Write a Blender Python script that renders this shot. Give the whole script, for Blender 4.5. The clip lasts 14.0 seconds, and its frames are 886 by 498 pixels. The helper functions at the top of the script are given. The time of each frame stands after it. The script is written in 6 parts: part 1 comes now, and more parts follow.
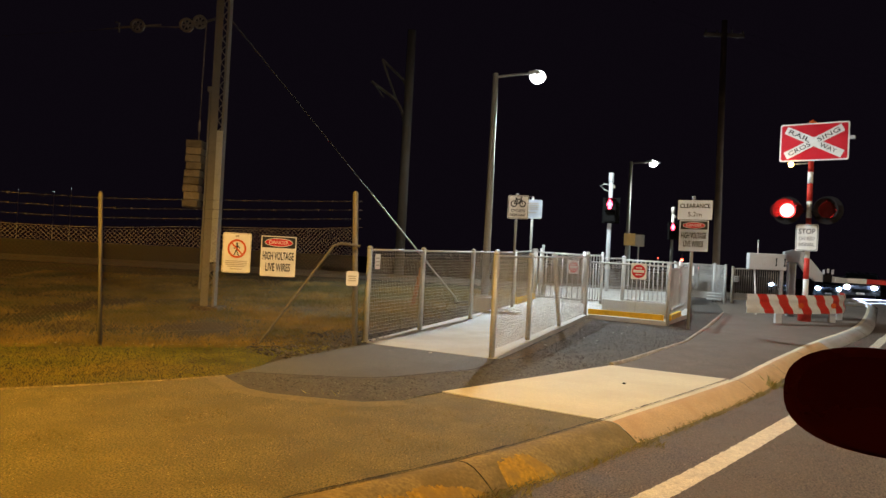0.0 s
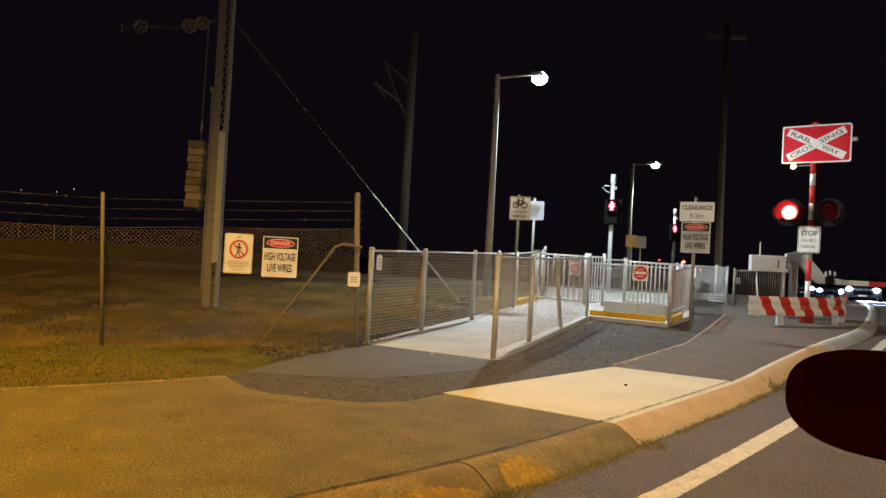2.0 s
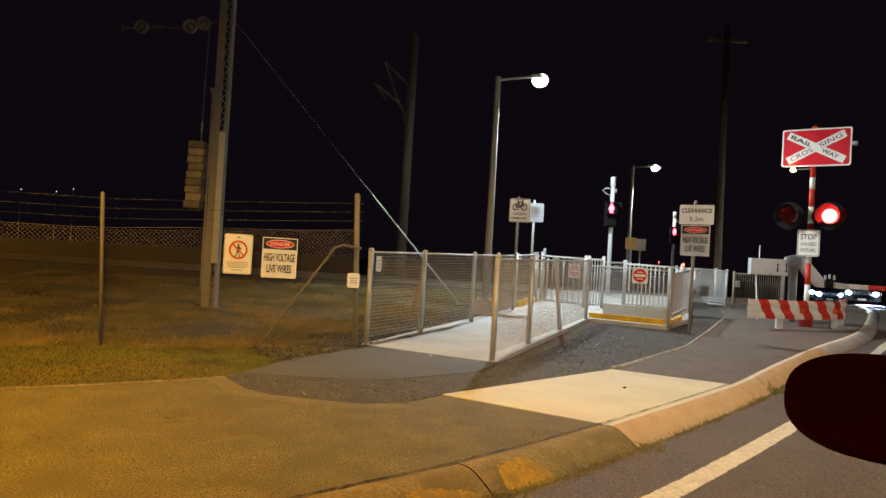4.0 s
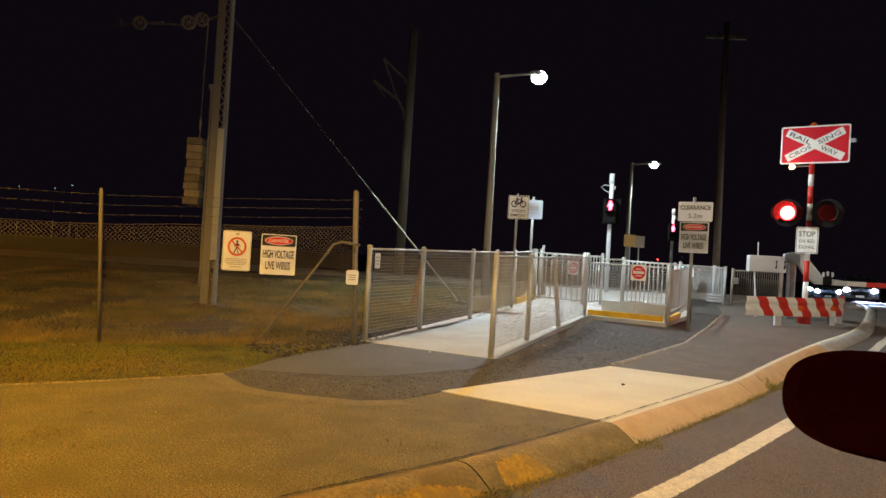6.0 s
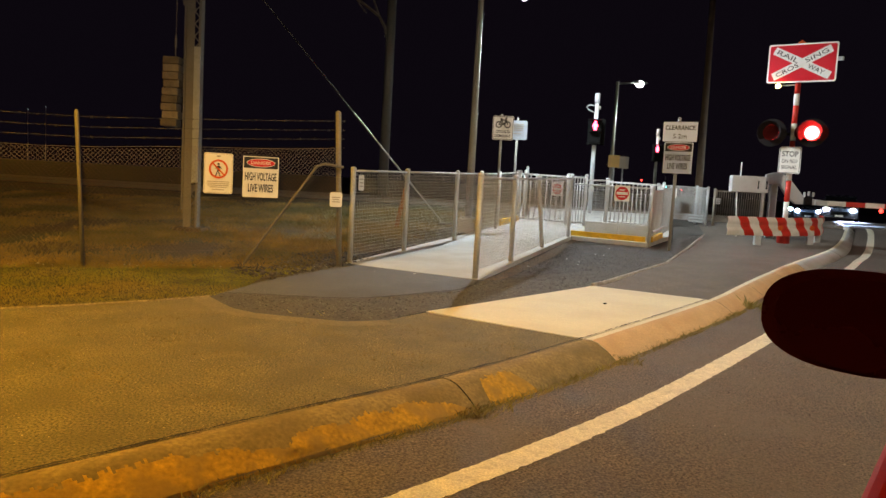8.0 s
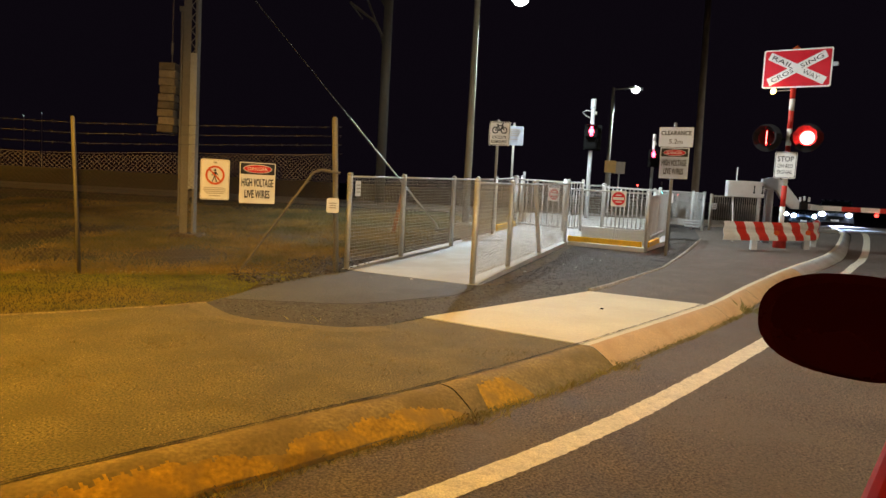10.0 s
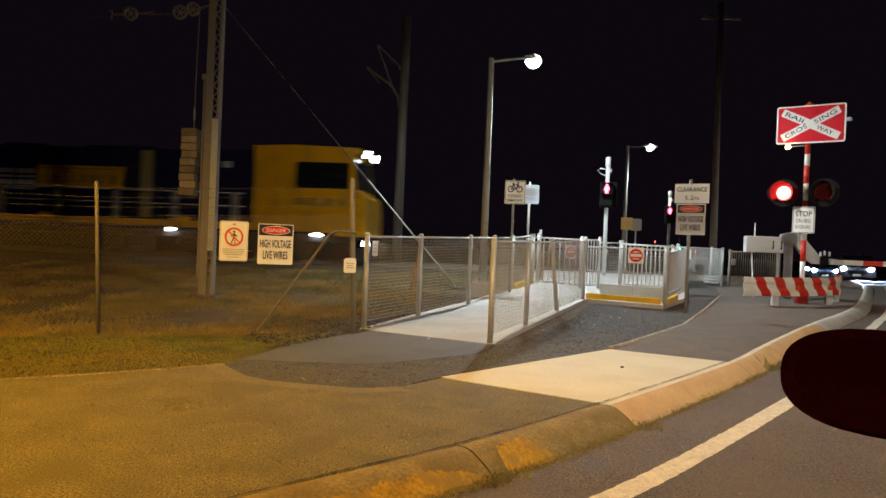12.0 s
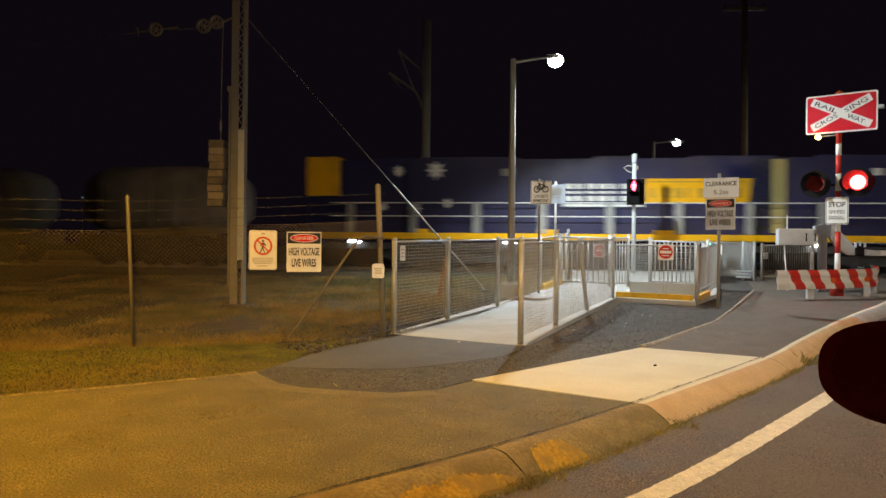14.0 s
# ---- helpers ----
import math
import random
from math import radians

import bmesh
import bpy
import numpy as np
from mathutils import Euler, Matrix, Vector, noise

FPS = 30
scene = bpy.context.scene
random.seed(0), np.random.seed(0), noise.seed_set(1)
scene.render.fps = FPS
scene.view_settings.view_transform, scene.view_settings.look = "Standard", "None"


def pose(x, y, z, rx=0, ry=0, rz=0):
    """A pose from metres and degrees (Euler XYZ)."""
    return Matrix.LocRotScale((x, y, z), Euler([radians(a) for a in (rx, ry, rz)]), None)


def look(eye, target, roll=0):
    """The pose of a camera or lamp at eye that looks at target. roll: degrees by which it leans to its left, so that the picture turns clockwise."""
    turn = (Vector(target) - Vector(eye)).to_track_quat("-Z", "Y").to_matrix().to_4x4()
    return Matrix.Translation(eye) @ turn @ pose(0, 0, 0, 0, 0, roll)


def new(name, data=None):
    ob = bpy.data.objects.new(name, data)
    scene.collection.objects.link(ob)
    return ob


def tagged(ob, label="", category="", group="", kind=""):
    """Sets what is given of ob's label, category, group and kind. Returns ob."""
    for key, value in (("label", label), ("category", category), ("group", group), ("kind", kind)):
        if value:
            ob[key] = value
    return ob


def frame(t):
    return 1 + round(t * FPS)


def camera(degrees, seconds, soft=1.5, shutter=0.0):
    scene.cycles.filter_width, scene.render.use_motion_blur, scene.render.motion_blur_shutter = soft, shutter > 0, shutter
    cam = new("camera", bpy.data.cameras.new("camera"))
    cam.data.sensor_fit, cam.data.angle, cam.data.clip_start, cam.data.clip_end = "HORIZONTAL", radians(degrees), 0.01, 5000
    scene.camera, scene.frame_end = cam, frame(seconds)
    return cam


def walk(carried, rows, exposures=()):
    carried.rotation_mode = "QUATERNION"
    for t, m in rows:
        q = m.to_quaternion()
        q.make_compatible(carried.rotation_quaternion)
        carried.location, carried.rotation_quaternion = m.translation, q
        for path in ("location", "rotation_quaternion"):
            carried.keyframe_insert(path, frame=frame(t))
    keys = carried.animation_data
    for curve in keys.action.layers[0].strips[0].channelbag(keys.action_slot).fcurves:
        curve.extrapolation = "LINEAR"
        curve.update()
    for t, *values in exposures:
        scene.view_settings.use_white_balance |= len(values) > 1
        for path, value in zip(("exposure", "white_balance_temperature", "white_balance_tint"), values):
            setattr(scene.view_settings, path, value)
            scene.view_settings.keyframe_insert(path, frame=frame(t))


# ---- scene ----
PATH = [
    (0.0, 0.0, -0.1, 0.76, -2.93), (0.5, 0.0, -0.03, 0.75, -2.88), (1.0, 0.0, 0.01, 0.79, -2.91), (1.5, 0.0, 0.04, 0.84, -2.97),
    (2.0, 0.0, 0.03, 0.84, -3.07), (2.5, 0.0, 0.0, 0.84, -3.23), (3.0, 0.0, 0.03, 0.9, -3.3), (4.2, 0.0, -0.02, 0.97, -3.38),
    (5.5, 0.0, -0.09, 0.96, -3.41), (6.0, 0.0, -0.1, 0.73, -3.4), (6.5, -0.0015, -0.32, -0.7, -3.13), (7.0, -0.003, -0.89, -3.03, -3.15),
    (7.5, -0.0043, -1.25, -4.85, -3.23), (8.0, -0.0035, -1.35, -5.27, -3.14), (9.2, -0.0035, -1.52, -5.02, -3.05), (10.5, -0.0035, -1.64, -4.26, -3.0),
    (11.0, -0.001, -1.01, -1.04, -3.58), (11.5, 0.0, -0.4, -0.18, -2.45), (12.0, 0.0, -0.3, -0.31, -2.34), (12.5, 0.0, 0.45, -0.83, -1.37),
    (13.0, 0.0, 1.16, -0.78, -0.77), (13.5, 0.0, 1.72, -0.66, -0.38), (14.0, 0.0, 1.82, -0.13, -0.58),
]
cam = camera(62.0, 14.0, soft=1.5, shutter=0.8)
walk(cam, [(t, pose(x, 0, 1.25, 90 + pitch, roll, yaw)) for t, x, yaw, pitch, roll in PATH])

# ---- night sky and lamps ----
world = bpy.data.worlds.new("night")
scene.world = world
world.use_nodes = True
world.node_tree.nodes["Background"].inputs[0].default_value = (0.50, 0.33, 0.60, 1)
world.node_tree.nodes["Background"].inputs[1].default_value = 0.0070


def lamp(name, kind, energy, color, m, size=0.2, spread=180):
    data = bpy.data.lights.new(name, kind)
    data.energy, data.color = energy, color
    if kind == "AREA":
        data.shape, data.size, data.spread = "DISK", size, radians(spread)
    else:
        data.shadow_soft_size = size
    ob = new(name, data)
    ob.matrix_world = m
    return ob


LED = (0.93, 1.0, 0.97)
SODIUM = (1.0, 0.517, 0.047)
for energy, color, at, aim in ((2850, (0.84, 0.96, 1.0), (2.176, 18.5, 5.66), (3.75, 18.2, 0.0)), (1500, (0.90, 0.98, 1.0), (8.84, 31.55, 5.55), (10.5, 31.5, 0.0))):
    white = lamp("street_light", "SPOT", energy, color, look(at, aim), 0.14)
    white.data.spot_size, white.data.spot_blend = radians(158), 0.45
sodium = lamp("street_light", "SPOT", 17200, SODIUM, look((-6.5, 2.2, 6.9), (-4.1, 5.3, 0)), 0.2)
sodium.data.spot_size, sodium.data.spot_blend = radians(107), 1.0
# added warm fill from an unseen lamp behind the view, brightens signs and road
warm = lamp("street_light", "SPOT", 15000, (1.0, 0.825, 0.61), look((7.4, -1.4, 8.2), (6.0, 9.5, 0.0)), 0.25)
warm.data.spot_size, warm.data.spot_blend = radians(94), 1.0
beam = lamp("car_headlight", "SPOT", 180000, (0.50, 0.64, 1.0), look((21.6, 37.85, 0.85), (12.2, 19.5, -1.5)), 0.1)
beam.data.spot_size, beam.data.spot_blend = radians(14), 1.0


# ---- materials ----
def mat(name, color, rough=0.7, metal=0.0, var=0.25, grain=None, scale=6.0, fine=60.0, bump=0.15, dirt=None, amount=0.0, spread=1.5, random=0.0, spec=0.5, low=0.45, island=0.0):
    """A surface with broad and fine variation, dirt patches of a shape of their own and a fine relief, in metres."""
    m = bpy.data.materials.new(name)
    m.use_nodes = True
    nt = m.node_tree
    bsdf = nt.nodes["Principled BSDF"]
    co = nt.nodes.new("ShaderNodeTexCoord")

    def noise_tex(s, detail):
        n = nt.nodes.new("ShaderNodeTexNoise")
        n.inputs["Scale"].default_value, n.inputs["Detail"].default_value = s, detail
        nt.links.new(co.outputs["Object"], n.inputs["Vector"])
        return n.outputs["Fac"]

    def remap(src, lo, hi, a=0.3, b=0.7):
        r = nt.nodes.new("ShaderNodeMapRange")
        for k, v in zip(("From Min", "From Max", "To Min", "To Max"), (a, b, lo, hi)):
            r.inputs[k].default_value = v
        nt.links.new(src, r.inputs["Value"])
        return r.outputs[0]

    def math(op, a, b):
        n = nt.nodes.new("ShaderNodeMath")
        n.operation = op
        for k, v in enumerate((a, b)):
            if hasattr(v, "links"):
                nt.links.new(v, n.inputs[k])
            else:
                n.inputs[k].default_value = v
        return n.outputs[0]

    broad, small = noise_tex(scale, 8), noise_tex(fine, 6 if grain else 2)
    value = math("MULTIPLY", remap(broad, 1 - var, 1 + var), remap(small, 1 - (grain or var), 1 + (grain or var)))
    if random:
        info = nt.nodes.new("ShaderNodeObjectInfo")
        value = math("MULTIPLY", value, remap(info.outputs["Random"], 1 - random, 1 + random, 0, 1))
    if island:
        geo = nt.nodes.new("ShaderNodeNewGeometry")
        value = math("MULTIPLY", value, remap(geo.outputs["Random Per Island"], 1 - island, 1 + island, 0, 1))
    mix = nt.nodes.new("ShaderNodeMix")
    mix.data_type, mix.blend_type = "RGBA", "MULTIPLY"
    mix.inputs["Factor"].default_value = 1
    mix.inputs["A"].default_value = (*color, 1)
    grey = nt.nodes.new("ShaderNodeCombineColor")
    for k in range(3):
        nt.links.new(value, grey.inputs[k])
    nt.links.new(grey.outputs[0], mix.inputs["B"])
    out = mix.outputs["Result"]
    if dirt:
        stain = nt.nodes.new("ShaderNodeMix")
        stain.data_type = "RGBA"
        nt.links.new(remap(noise_tex(spread, 5), 0, amount, low, low + 0.17), stain.inputs["Factor"])
        nt.links.new(out, stain.inputs["A"])
        stain.inputs["B"].default_value = (*dirt, 1)
        out = stain.outputs["Result"]
    nt.links.new(out, bsdf.inputs["Base Color"])
    nt.links.new(remap(broad, max(rough - 0.12, 0.03), min(rough + 0.12, 1)), bsdf.inputs["Roughness"])
    bsdf.inputs["Metallic"].default_value = metal
    bsdf.inputs["Specular IOR Level"].default_value = spec
    if bump:
        b = nt.nodes.new("ShaderNodeBump")
        b.inputs["Strength"].default_value, b.inputs["Distance"].default_value = bump, 0.01
        nt.links.new(small, b.inputs["Height"])
        nt.links.new(b.outputs[0], bsdf.inputs["Normal"])
    return m


def glow(name, color, strength):
    m = bpy.data.materials.new(name)
    m.use_nodes = True
    bsdf = m.node_tree.nodes["Principled BSDF"]
    bsdf.inputs["Base Color"].default_value = (*[c * 0.5 for c in color], 1)
    bsdf.inputs["Emission Color"].default_value = (*color, 1)
    bsdf.inputs["Emission Strength"].default_value = strength
    return m


FOOTPATH = mat("brown_asphalt", (0.172, 0.143, 0.074), 0.9, var=0.20, grain=0.8, scale=3.0, fine=76, bump=0.5, dirt=(0.122, 0.099, 0.045), amount=0.5, spread=2.2)
DRIVE = mat("dark_asphalt", (0.115, 0.112, 0.108), 0.88, var=0.18, grain=0.7, scale=5, fine=75, bump=0.25, dirt=(0.075, 0.072, 0.068), amount=0.5, spread=0.9)
ROAD = mat("road_asphalt", (0.116, 0.090, 0.072), 0.8, var=0.22, grain=0.9, scale=4.0, fine=70, bump=0.45, dirt=(0.142, 0.115, 0.094), amount=0.6, spread=0.7)
PATH_GREY = mat("grey_brown_asphalt", (0.150, 0.122, 0.098), 0.9, var=0.20, grain=0.55, scale=3.0, fine=58, bump=0.3, dirt=(0.115, 0.092, 0.072), amount=0.5, spread=1.6)
GRAVEL = mat("black_gravel", (0.078, 0.071, 0.065), 0.95, var=0.4, scale=4, fine=45, bump=0.5, dirt=(0.105, 0.086, 0.068), amount=0.5, spread=1.2)
CONCRETE = mat("pale_concrete", (0.485, 0.485, 0.465), 0.85, var=0.10, scale=1.3, fine=70, bump=0.2, dirt=(0.38, 0.35, 0.30), amount=0.45, spread=1.4)
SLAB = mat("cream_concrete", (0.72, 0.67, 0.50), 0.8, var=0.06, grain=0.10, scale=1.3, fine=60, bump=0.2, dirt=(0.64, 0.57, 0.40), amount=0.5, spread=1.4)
KERB = mat("kerb_concrete", (0.285, 0.208, 0.088), 0.9, var=0.20, grain=0.30, scale=6, fine=45, bump=0.2, dirt=(0.165, 0.115, 0.042), amount=0.6, spread=2.2, low=0.46)
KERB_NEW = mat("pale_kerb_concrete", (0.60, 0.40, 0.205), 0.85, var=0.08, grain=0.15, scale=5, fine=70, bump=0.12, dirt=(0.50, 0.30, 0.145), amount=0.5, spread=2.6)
PAINT_LINE = mat("road_paint", (0.72, 0.66, 0.52), 0.75, var=0.12, grain=0.25, scale=9, fine=90, bump=0.1, dirt=(0.40, 0.35, 0.27), amount=0.5, spread=26, low=0.52)
SOIL = mat("grassy_soil", (0.068, 0.047, 0.016), 0.95, var=0.35, scale=2.2, fine=30, bump=0.8, dirt=(0.05, 0.06, 0.018), amount=0.8, spread=0.7)
BALLAST = mat("track_ballast", (0.032, 0.028, 0.024), 0.95, var=0.5, scale=5, fine=25, bump=1.0)
GALV = mat("galvanised_steel", (0.46, 0.46, 0.45), 0.55, 0.3, var=0.1, scale=5, fine=40, bump=0.05, dirt=(0.36, 0.34, 0.31), amount=0.4, spread=3)
POLE = mat("dull_grey_steel", (0.25, 0.235, 0.21), 0.7, 0.1, var=0.1, scale=4, fine=40, bump=0.05)
EDGING = mat("dirty_edging", (0.30, 0.235, 0.13), 0.9, var=0.3, grain=0.4, scale=6, fine=40, bump=0.2)
EDGE_GREY = mat("grey_edging", (0.40, 0.35, 0.28), 0.9, var=0.25, grain=0.4, scale=6, fine=40, bump=0.2)
GALV_DULL = mat("weathered_steel", (0.255, 0.235, 0.20), 0.65, 0.35, var=0.12, scale=4, fine=40, bump=0.1, dirt=(0.27, 0.22, 0.17), amount=0.5, spread=2)
BARB = mat("dark_barbed_wire", (0.11, 0.105, 0.10), 0.6, 0.3, var=0.2, bump=0)
WIRE = mat("grey_wire", (0.20, 0.165, 0.125), 0.65, 0.2, var=0.1, bump=0)
YELLOW = mat("safety_yellow", (0.80, 0.47, 0.02), 0.5, var=0.08, scale=3, bump=0.05, dirt=(0.35, 0.22, 0.05), amount=0.35, spread=4)
# clean sign white, its blue cast standing in for whiter light on the sheeting
SIGN_LIT_WHITE = mat("sign_white_lit", (0.80, 0.85, 0.94), 0.38, var=0.04, scale=3, bump=0)
SIGN_WHITE = mat("sign_white", (0.82, 0.81, 0.79), 0.38, var=0.04, scale=3, bump=0, dirt=(0.66, 0.6, 0.5), amount=0.3, spread=5)
SIGN_RED = mat("sign_red", (0.60, 0.014, 0.028), 0.4, var=0.06, scale=3, bump=0)
SIGN_BLACK = mat("sign_black", (0.012, 0.012, 0.012), 0.5, var=0.1, bump=0)
SIGN_ORANGE = mat("sign_orange", (0.62, 0.10, 0.012), 0.4, var=0.06, bump=0)
SIGN_GREY = mat("sign_faded_print", (0.42, 0.38, 0.33), 0.5, var=0.05, bump=0)
SIGN_BLUEISH = mat("sign_pale_blue", (0.46, 0.52, 0.62), 0.38, var=0.04, bump=0)
SIGN_AMBER = mat("sign_yellow", (0.72, 0.45, 0.12), 0.45, var=0.06, bump=0)
BLACK = mat("black_housing", (0.005, 0.005, 0.005), 0.8, var=0.15, bump=0.05, spec=0.06)
WHITE_PAINT = mat("white_paint", (0.76, 0.76, 0.74), 0.5, var=0.06, scale=3, bump=0.05, dirt=(0.5, 0.46, 0.4), amount=0.45, spread=3)
GREY_PAINT = mat("grey_paint", (0.50, 0.52, 0.54), 0.5, 0.1, var=0.08, scale=3, bump=0.05, dirt=(0.34, 0.33, 0.32), amount=0.4, spread=3)
RED_PAINT = mat("red_paint", (0.60, 0.035, 0.022), 0.5, var=0.08, scale=4, bump=0.05, dirt=(0.3, 0.05, 0.03), amount=0.4, spread=4)
WOOD_POLE = mat("weathered_timber", (0.21, 0.14, 0.09), 0.9, var=0.2, scale=3, fine=25, bump=0.4)
STOVE = mat("concrete_weight", (0.26, 0.20, 0.12), 0.8, var=0.25, scale=7, bump=0.3, random=0.35)


# ---- small mesh kit ----
def obj(name, bm, material=None, parent=None, label="", smooth=False):
    me = bpy.data.meshes.new(name)
    bm.normal_update()
    bm.to_mesh(me)
    bm.free()
    if smooth:
        me.polygons.foreach_set("use_smooth", [True] * len(me.polygons))
    if material:
        me.materials.append(material)
    ob = new(name, me)
    if parent:
        ob.parent = parent
    if label:
        ob["label"] = label
    return ob


def part(name, bm, material, parent, label="", smooth=False):
    return obj(name, bm, material, parent, label, smooth)


def empty(name, m, label, category, group=""):
    ob = new(name)
    ob.matrix_world = m
    return tagged(ob, label, category, group)


def box(bm, x0, y0, z0, x1, y1, z1, bevel=0.0):
    m = Matrix.LocRotScale(((x0 + x1) / 2, (y0 + y1) / 2, (z0 + z1) / 2), None, (abs(x1 - x0), abs(y1 - y0), abs(z1 - z0)))
    made = bmesh.ops.create_cube(bm, size=1, matrix=m)
    if bevel:
        edges = list({e for v in made["verts"] for e in v.link_edges})
        bmesh.ops.bevel(bm, geom=edges, offset=bevel, segments=2, affect="EDGES", profile=0.6)
    return bm


def B(*a, **k):
    return box(bmesh.new(), *a, **k)


def tube(bm, points, radius, sides=8, cap=True):
    """A round bar through points; radius may be one number or one for each point."""
    pts = [Vector(p) for p in points]
    radii = radius if isinstance(radius, (list, tuple)) else [radius] * len(pts)
    rings = []
    for k, p in enumerate(pts):
        a, b = pts[max(k - 1, 0)], pts[min(k + 1, len(pts) - 1)]
        q = (b - a).to_track_quat("Z", "Y")
        rings.append([bm.verts.new(p + q @ Vector((radii[k] * math.cos(j * math.tau / sides), radii[k] * math.sin(j * math.tau / sides), 0))) for j in range(sides)])
    for r0, r1 in zip(rings, rings[1:]):
        for j in range(sides):
            bm.faces.new((r0[j], r0[(j + 1) % sides], r1[(j + 1) % sides], r1[j]))
    if cap:
        bm.faces.new(rings[0][::-1])
        bm.faces.new(rings[-1])
    return bm


def T(points, radius, sides=8):
    return tube(bmesh.new(), points, radius, sides)


def dome(bm, center, r, squash=1.0, seg=12):
    bmesh.ops.create_uvsphere(bm, u_segments=seg, v_segments=8, radius=r, matrix=Matrix.Translation(center) @ Matrix.Diagonal((1, 1, squash, 1)))
    return bm


def disc(bm, r0, r1, y0, y1, seg=28, cx=0.0, cz=0.0):
    """A ring (or disc, r0 = 0) standing in the x-z plane, from y0 (front) to y1."""
    def ring(r, y):
        return [bm.verts.new((cx + r * math.cos(j * math.tau / seg), y, cz + r * math.sin(j * math.tau / seg))) for j in range(seg)]
    of, ob = ring(r1, y0), ring(r1, y1)
    inn = (ring(r0, y0), ring(r0, y1)) if r0 else None
    for j in range(seg):
        k = (j + 1) % seg
        bm.faces.new((of[j], of[k], ob[k], ob[j]))
        if inn:
            bm.faces.new((inn[0][k], inn[0][j], inn[1][j], inn[1][k]))
            bm.faces.new((of[k], of[j], inn[0][j], inn[0][k]))
            bm.faces.new((ob[j], ob[k], inn[1][k], inn[1][j]))
    if not inn:
        bm.faces.new(of[::-1])
        bm.faces.new(ob)
    bmesh.ops.recalc_face_normals(bm, faces=bm.faces[:])
    return bm


def plate(bm, w, h, thick, corner, y=0.0, cx=0.0, cz=0.0, seg=5):
    """A rounded plate in the x-z plane that faces -y, its front at y."""
    ring = []
    for sx, sz, a0 in ((1, 1, 0), (-1, 1, 90), (-1, -1, 180), (1, -1, 270)):
        for j in range(seg + 1):
            a = radians(a0 + 90 * j / seg)
            ring.append((cx + sx * (w / 2 - corner) + corner * math.cos(a), cz + sz * (h / 2 - corner) + corner * math.sin(a)))
    f = [bm.verts.new((x, y, z)) for x, z in ring]
    b = [bm.verts.new((x, y + thick, z)) for x, z in ring]
    bm.faces.new(f)
    bm.faces.new(b[::-1])
    for j in range(len(ring)):
        k = (j + 1) % len(ring)
        bm.faces.new((f[k], f[j], b[j], b[k]))
    bmesh.ops.recalc_face_normals(bm, faces=bm.faces[:])
    return bm


def poly(bm, pts, y0, y1):
    """A flat shape in the x-z plane with some thickness."""
    f = [bm.verts.new((x, y0, z)) for x, z in pts]
    b = [bm.verts.new((x, y1, z)) for x, z in pts]
    bm.faces.new(f)
    bm.faces.new(b[::-1])
    for j in range(len(pts)):
        k = (j + 1) % len(pts)
        bm.faces.new((f[k], f[j], b[j], b[k]))
    bmesh.ops.recalc_face_normals(bm, faces=bm.faces[:])
    return bm


def lettering(name, text, width, height, material, parent, x, z, y, turn=0.0, weight=0.0):
    """Raised letters fitted to width and height, centred at x, z on a sign that faces -y."""
    cu = bpy.data.curves.new(name, "FONT")
    cu.body, cu.align_x, cu.align_y, cu.extrude, cu.offset, cu.resolution_u = text, "CENTER", "CENTER", 0.001, weight, 3
    tmp = bpy.data.objects.new(name, cu)
    scene.collection.objects.link(tmp)
    me = bpy.data.meshes.new_from_object(tmp.evaluated_get(bpy.context.evaluated_depsgraph_get()))
    bpy.data.objects.remove(tmp)
    v = np.array([tuple(q.co) for q in me.vertices])
    lo, hi = v.min(0), v.max(0)
    mid, ext = (lo + hi) / 2, hi - lo
    v = (v - mid) * (width / ext[0], height / ext[1], 1)
    for q, c in zip(me.vertices, v):
        q.co = c
    me.materials.append(material)
    ob = new(name, me)
    ob.parent = parent
    ob.matrix_local = Matrix.Translation((x, y, z)) @ pose(0, 0, 0, 0, turn, 0) @ pose(0, 0, 0, 90)
    return ob


def bars(parent, rows, material, y=-0.004):
    """Print too small to read: plain bars (x, z, width, height)."""
    for x, z, w, h in rows:
        part("print_line", B(x - w / 2, y, z - h / 2, x + w / 2, y + 0.002, z + h / 2), material, parent)


# ---- lie of the land: the paths climb to the rails ----
TRACK_AT, TRACK_SLOPE = 24.23, -0.113
ROAD_TURN = -38.3


def before_track(x, y):
    return TRACK_AT + TRACK_SLOPE * x - y


STEPS = ((-26.0, -0.1), (-9.0, 0.5), (0.0, 0.50), (1.7, 0.45), (6.5, 0.17), (14.0, 0.0))


def ground_z(x, y):
    s = before_track(x, y)
    if s < -26:
        return -0.1
    for (s0, z0), (s1, z1) in zip(STEPS, STEPS[1:]):
        if s <= s1:
            return z0 + (z1 - z0) * (s - s0) / (s1 - s0)
    return 0.0


def road_z(x, y):
    s = before_track(x, y)
    return ground_z(x, y) - max(0.03, min(0.14, 0.03 + 0.11 * (s - 1.7) / 4.8))


def ramp_z(x, y):
    """The ramp's concrete starts flush and then stands proud of the gravel."""
    d = (x - 0.76) * 0.5 + (y - 9.44) * 0.866
    return ground_z(x, y) + max(0.006, min(0.085, 0.006 + 0.06 * d))


